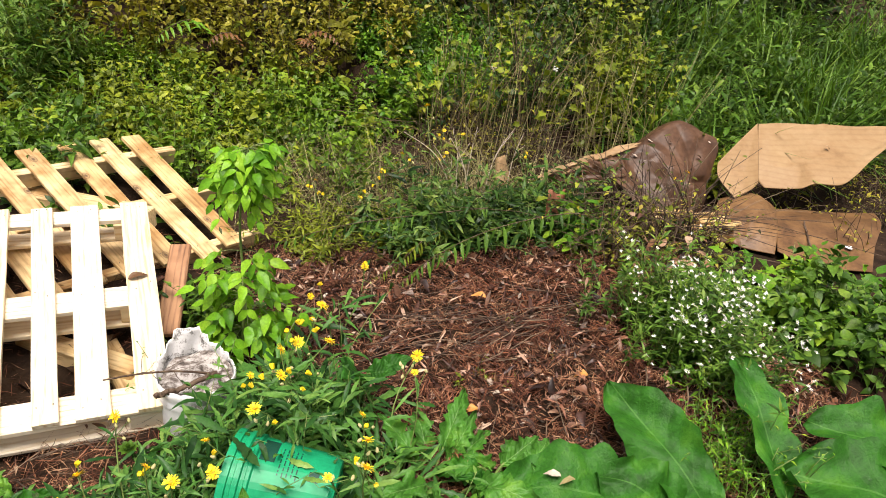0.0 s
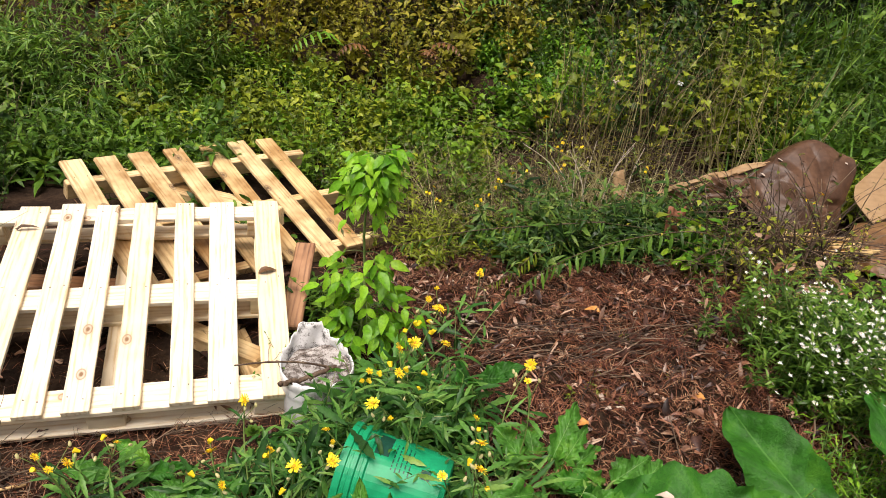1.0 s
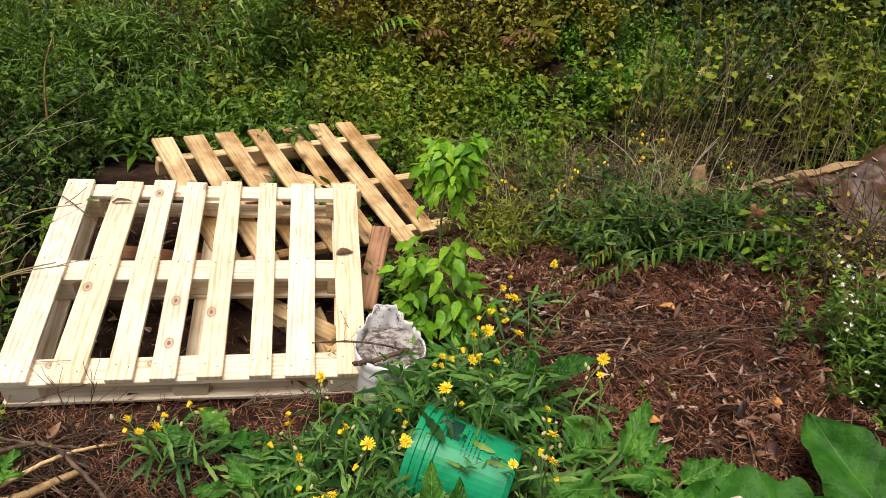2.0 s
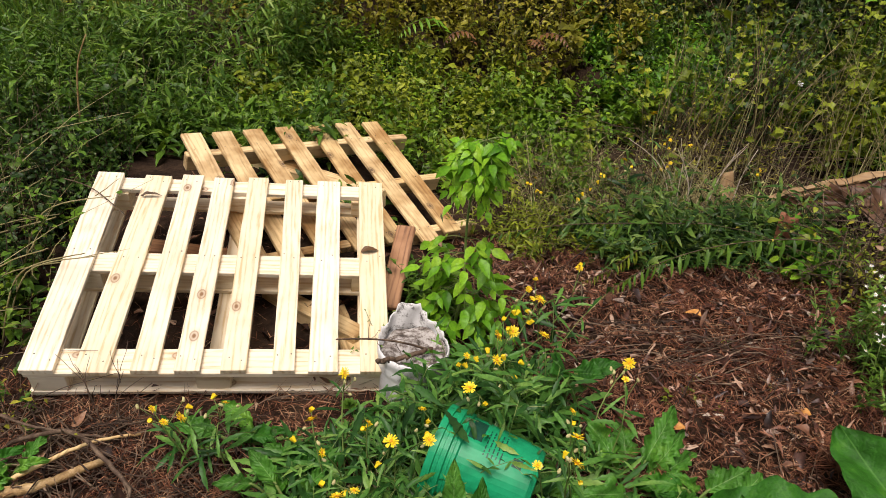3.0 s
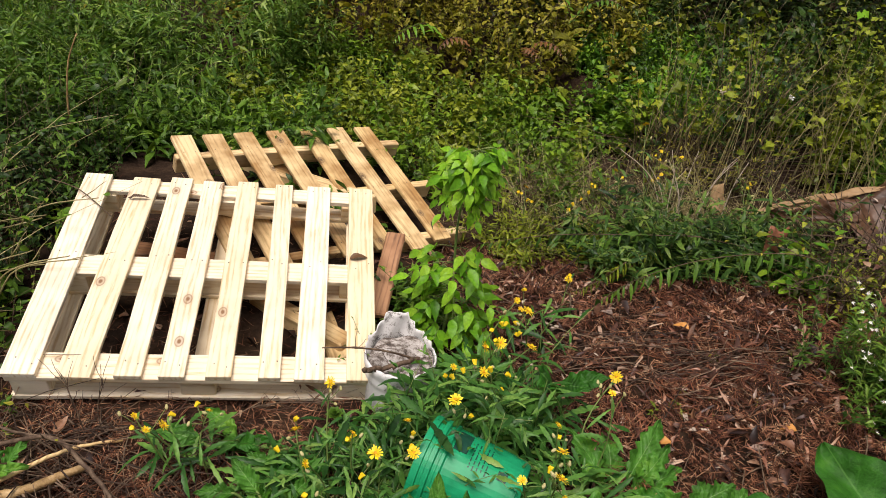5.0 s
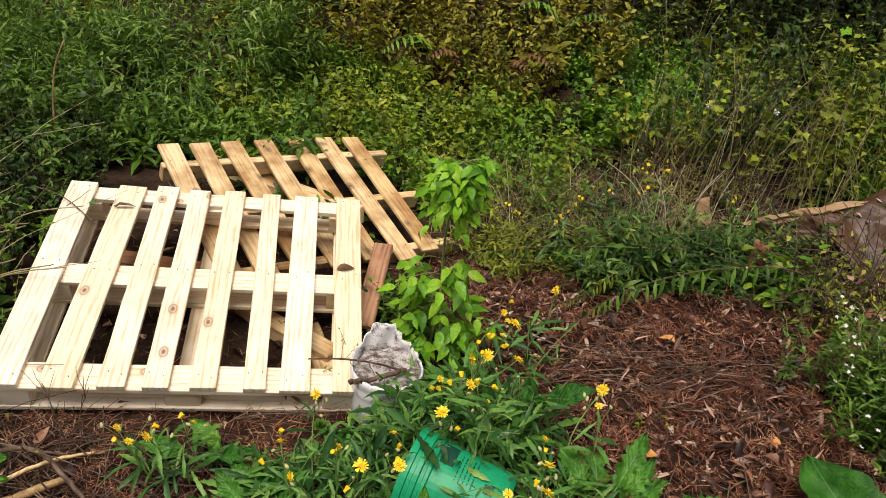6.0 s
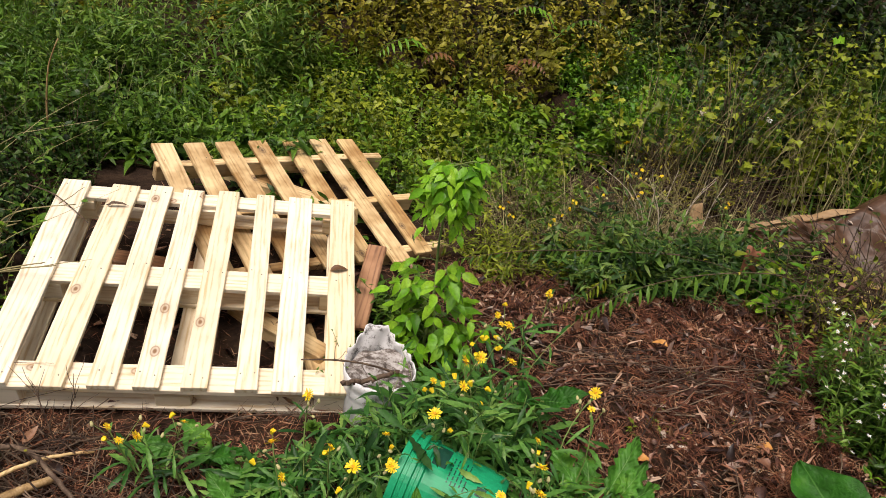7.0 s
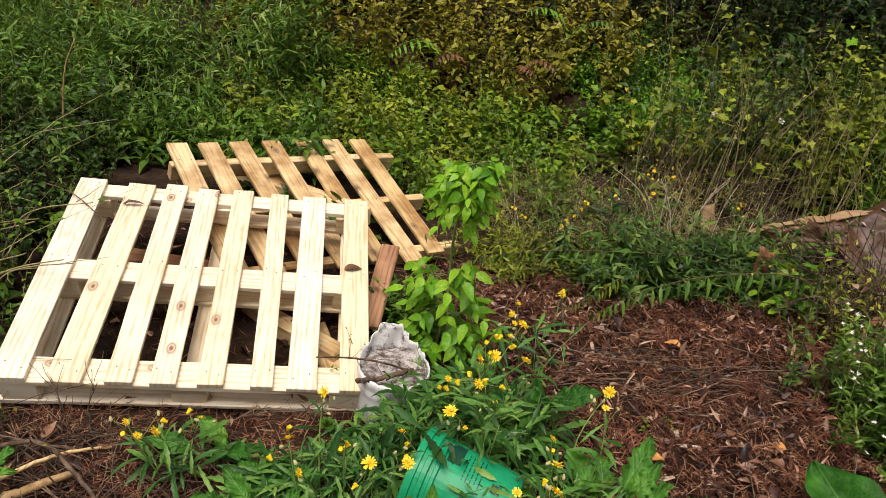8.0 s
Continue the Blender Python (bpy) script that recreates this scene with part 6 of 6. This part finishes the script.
weeds("dead_brush", "dark tangle of dead twigs behind the cardboard", "brush", scatter(R, 260, 3.4, 5.0, 3.0, 3.9), (0.12, 0.4), 4, T_SMALL, 0.05, 0.008, L_OLIVE, M_TWIG, 173, lean=1.1, r=0.003)
weeds("broad_weed", "broad green leaves at the foot of the goldenrod", "weeds", scatter(R, 18, 1.74, 2.02, 2.76, 2.94), (0.2, 0.42), 9, T_OVATE, 0.085, 0.028, L_BRIGHT, M_GSTEM, 146, kind="", lean=0.4)


def arching(label, pts, n, ln, half, mat, seed, both=True):
    """One stem that bends over, with leaves hanging from it."""
    rng = np.random.default_rng(seed)
    ob = thing("arching_stem", label, "stem")
    hp = Heap()
    tubes(hp, along(pts, np.linspace(0, 1, 20))[None], 0.0028, 0.0012, 5)
    put("stem", hp.mesh("stem", M_TWIG), ob)
    t = (np.arange(n) + 0.5) / n
    p = along(pts, t)
    tan = unit(along(pts, np.minimum(t + 0.01, 1)) - along(pts, np.maximum(t - 0.01, 0)))
    side = unit(np.cross(tan, (0, 0, 1.0))) * np.where(np.arange(n) % 2, 1, -1)[:, None]
    d = side * 0.7 + tan * 0.3 + np.array([0, 0, -0.75]) + rng.normal(0, 0.2, (n, 3))
    hp = Heap()
    sz = rng.uniform(0.7, 1.15, n) * np.sin(np.pi * np.clip(t * 0.85 + 0.12, 0, 1)) ** 0.5
    leaves(hp, T_LANCE, p, d, np.tile((0, -0.6, 0.6), (n, 1)) + rng.normal(0, 0.3, (n, 3)), ln * sz, half * sz, droop=0.25)
    put("foliage", hp.mesh("foliage", mat), ob)


arching("goldenrod stem bent to the mulch with hanging leaves", [(2.0, 2.86, 0.12), (1.7, 2.76, 0.24), (1.3, 2.7, 0.22), (1.0, 2.66, 0.12), (0.82, 2.6, 0.02)], 64, 0.1, 0.0095, L_MID, 151)
arching("goldenrod stem bent low with hanging leaves", [(1.35, 2.95, 0.2), (1.0, 2.88, 0.22), (0.65, 2.92, 0.17), (0.3, 3.0, 0.05)], 54, 0.09, 0.008, L_MID, 152)
arching("goldenrod stem bent low with yellowing tips", [(1.2, 2.95, 0.12), (1.0, 2.8, 0.14), (0.85, 2.7, 0.08), (0.72, 2.66, 0.03)], 50, 0.06, 0.006, L_YELLOW, 153)
arching("tall arching stem with long narrow leaves in the thicket", [(-1.35, 4.0, 0.1), (-1.25, 4.1, 0.5), (-1.0, 4.2, 0.8), (-0.8, 4.25, 0.95)], 34, 0.13, 0.009, L_GRASS, 154)
arching("tall arching stem with long narrow leaves in the thicket", [(-1.5, 4.1, 0.1), (-1.35, 4.2, 0.4), (-1.05, 4.3, 0.55), (-0.9, 4.3, 0.57)], 30, 0.12, 0.009, L_GRASS, 155)


def frond(label, pts, pairs, ln, half, mat, seed):
    """A feathered leaf: pairs of leaflets along a rib."""
    rng = np.random.default_rng(seed)
    ob = thing("frond", label, "leaf")
    hp = Heap()
    tubes(hp, along(pts, np.linspace(0, 1, 12))[None], 0.004, 0.0015, 5)
    put("rib", hp.mesh("rib", M_TWIG), ob)
    t = np.repeat((np.arange(pairs) + 1) / (pairs + 0.5), 2)
    p = along(pts, t)
    tan = unit(along(pts, np.minimum(t + 0.01, 1)) - along(pts, np.maximum(t - 0.01, 0)))
    side = unit(np.cross(tan, (0, 0, 1.0))) * np.tile((1, -1), pairs)[:, None]
    sz = np.sin(np.pi * np.clip(t * 0.8 + 0.18, 0, 1))
    d = side + tan * 0.45 - np.array([0, 0, 0.25]) + rng.normal(0, 0.08, (2 * pairs, 3))
    for q in range(2 * pairs):
        hp = Heap()
        leaves(hp, T_LANCE, p[q:q + 1], d[q:q + 1], [(0, -0.2, 1.0)], ln * sz[q], half * sz[q], 0.3)
        put("leaflet", hp.mesh("leaflet", mat), ob)


frond("green sumac frond over the undergrowth", [(0.98, 5.02, 0.76), (0.88, 4.96, 0.92), (0.74, 4.88, 0.96), (0.62, 4.82, 0.9)], 12, 0.1, 0.011, L_BRIGHT, 161)
frond("green sumac frond over the undergrowth", [(0.98, 5.02, 0.72), (1.06, 4.95, 0.86), (1.18, 4.88, 0.92), (1.3, 4.82, 0.88)], 12, 0.1, 0.011, L_MID, 162)
frond("green sumac frond low in the undergrowth", [(0.1, 5.2, 0.5), (0.0, 5.0, 0.65), (-0.15, 4.85, 0.62), (-0.22, 4.8, 0.55)], 11, 0.11, 0.012, L_BRIGHT, 163)
frond("rust brown withered fern frond", [(0.7, 4.9, 0.5), (0.76, 4.85, 0.62), (0.86, 4.78, 0.62), (0.92, 4.74, 0.55)], 10, 0.07, 0.012, L_RUST, 164)
frond("rust brown withered fern frond", [(0.3, 4.9, 0.5), (0.24, 4.85, 0.6), (0.14, 4.78, 0.6), (0.08, 4.74, 0.53)], 10, 0.07, 0.012, L_RUST, 165)
frond("rust brown withered fern frond", [(0.72, 4.88, 0.5), (0.7, 4.82, 0.58), (0.76, 4.74, 0.54)], 9, 0.07, 0.012, L_RUST, 166)

for q, pts in enumerate([[(2.15, 2.62, -0.06), (2.1, 2.66, 0.25), (1.95, 2.7, 0.36), (1.7, 2.76, 0.34)], [(2.2, 2.6, -0.06), (2.26, 2.66, 0.2), (2.4, 2.72, 0.26), (2.6, 2.76, 0.16)],
                         [(2.1, 2.7, -0.06), (2.14, 2.74, 0.3), (2.2, 2.76, 0.48)], [(2.02, 2.66, -0.06), (2.05, 2.7, 0.2), (2.18, 2.74, 0.34), (2.34, 2.78, 0.38)],
                         [(2.25, 2.7, -0.06), (2.2, 2.75, 0.35), (2.22, 2.8, 0.55)], [(2.0, 2.6, -0.06), (1.92, 2.62, 0.16), (1.78, 2.62, 0.22), (1.6, 2.6, 0.14)]]):
    rod("bramble_cane", "bare reddish brown bramble cane arching over the mulch", "bramble", pts, 0.0035, 0.0016, M_TWIG, 5, 200 + q, 7)
weeds("seedlings", "tiny yellow-green sprigs sprouting in the mulch", "weeds", scatter(R, 16, 0.8, 1.7, 1.9, 2.4), (0.03, 0.08), 8, T_SMALL, 0.03, 0.005, L_YELLOW, M_GSTEM, 149)
weeds("leafy_shrub", "small yellow-green shrub between sheet and cardboard", "shrub", scatter(R, 16, 3.02, 3.22, 3.42, 3.6), (0.3, 0.58), 14, T_LANCE, 0.08, 0.015, L_YELLOW, M_TWIG, 150)

rf = random.Random(43)
for q in range(16):
    x0, y0, f = 1.5 + rf.gauss(0, 0.08), 3.45 + rf.gauss(0, 0.06), rf.uniform(-1, 0.55)
    hh = rf.uniform(0.3, 0.5)
    tagged(rod("dry_stalk", "pale bleached stalk leaning out of dead weeds", "stalk", [(x0, y0, float(gz(x0, y0)) - 0.02), (x0 + f * 0.16, y0 + 0.06, hh * 0.5), (x0 + f * 0.42, y0 + 0.12, hh * (1 - 0.25 * abs(f)))], 0.0034, 0.0014, M_FLAKE if q % 2 else M_STRAW, 4, 700 + q, 2), group="dry stalks")
rs = random.Random(41)
for q in range(48):
    x0 = rs.choice((1.55, 1.8, 2.05, 2.35, 2.6, 2.85)) + rs.gauss(0, 0.09)
    y0, hh, lx = rs.uniform(3.7, 4.3), rs.uniform(0.45, 0.95), rs.gauss(0.05, 0.14)
    z0 = float(gz(x0, y0))
    tagged(rod("dry_stalk", "thin dry upright weed stalk", "stalk", [(x0, y0, z0 - 0.02), (x0 + lx * 0.3, y0, z0 + hh * 0.5), (x0 + lx, y0 + rs.gauss(0, 0.05), z0 + hh)], 0.0032, 0.0012, M_STRAW, 4, 600 + q), group="dry stalks")


# ---- scraps on the brown sheet ----
for q, hd in enumerate(((1.006, 3.5, 0.21), (0.913, 3.45, 0.18), (1.317, 3.6, 0.22), (0.548, 3.3, 0.22), (0.755, 3.2, 0.16), (1.443, 3.7, 0.29))):
    sow_thistle("thin weed with withered cream flower head in dry grass", (hd[0] + 0.05, hd[1] + 0.02), [hd], 2, 800 + q, 0.05, 0.06, closed=(0,), tall=0.1)


def scraps():
    me = tarp.children[0].data
    rng = random.Random(77)
    for q in range(9):
        v = me.vertices[rng.randrange(96 * 34, 96 * 80)]
        loose_leaf("pale petal scrap stuck to the wet sheet", tuple(v.co + Vector((0, -0.004, 0.006))), rng.uniform(0, 360), rng.uniform(0.02, 0.05), 0.009, M_FLAKE, rng.uniform(10, 35), 300 + q, 0.1)


scraps()


# ---- far small accents ----
def accent(name, label, p, num, ln, half, mat, seed, tpl):
    rng = np.random.default_rng(seed)
    ob = thing(name, label, "plant")
    foot = np.array([p[0] - 0.05, p[1] + 0.05, float(gz(p[0] - 0.05, p[1] + 0.05))])
    hp = Heap()
    tubes(hp, along([foot, (foot + p) / 2 + np.array([0.03, 0, 0.03]), p], np.linspace(0, 1, 8))[None], 0.004, 0.0016, 5)
    put("stem", hp.mesh("stem", M_STRAW), ob)
    a = rng.uniform(0, 6.28, num)
    d = np.stack([np.cos(a), np.sin(a) - 0.4, rng.uniform(-0.9, 0.3, num)], 1)
    hp = Heap()
    leaves(hp, tpl, np.tile(p, (num, 1)) + rng.normal(0, ln * 0.3, (num, 3)), d, np.tile((0, -0.7, 0.7), (num, 1)), ln * rng.uniform(0.7, 1.1, num), half, 0.4, 0.2)
    put("head", hp.mesh("head", mat), ob)


accent("vine_sprig", "pair of lime green lobed leaves on a bare vine", np.array((2.53, 4.3, 1.04)), 2, 0.065, 0.03, L_LIME, 501, T_LOBED)
accent("seed_head", "white flower head above the stalks", np.array((2.34, 4.4, 0.5)), 12, 0.02, 0.006, M_WPETAL, 502, T_SMALL)
accent("seed_head", "whitish withered flower head among stalks", np.array((1.8, 4.2, 0.56)), 8, 0.022, 0.005, M_FLAKE, 503, T_SMALL)


# ---- rough grass about and behind ----
def rough_grass():
    rng = np.random.default_rng(400)
    n = 9000
    x, y = rng.uniform(-9, 9, n), rng.uniform(-8, 1.25, n)
    x2, y2 = np.concatenate([rng.uniform(-9, -4, 1500), rng.uniform(5, 9, 1500)]), rng.uniform(1.0, 7.0, 3000)
    f = np.stack([np.concatenate([x, x2]), np.concatenate([y, y2])], 1)
    far = np.hypot(f[:, 0], f[:, 1]) > 0.5
    grass("rough_grass", "short rough grass around the dump", f[far], 5, (0.06, 0.2), 0.006, L_GRASS, 401, spread=0.6, droop=1.0)


rough_grass()
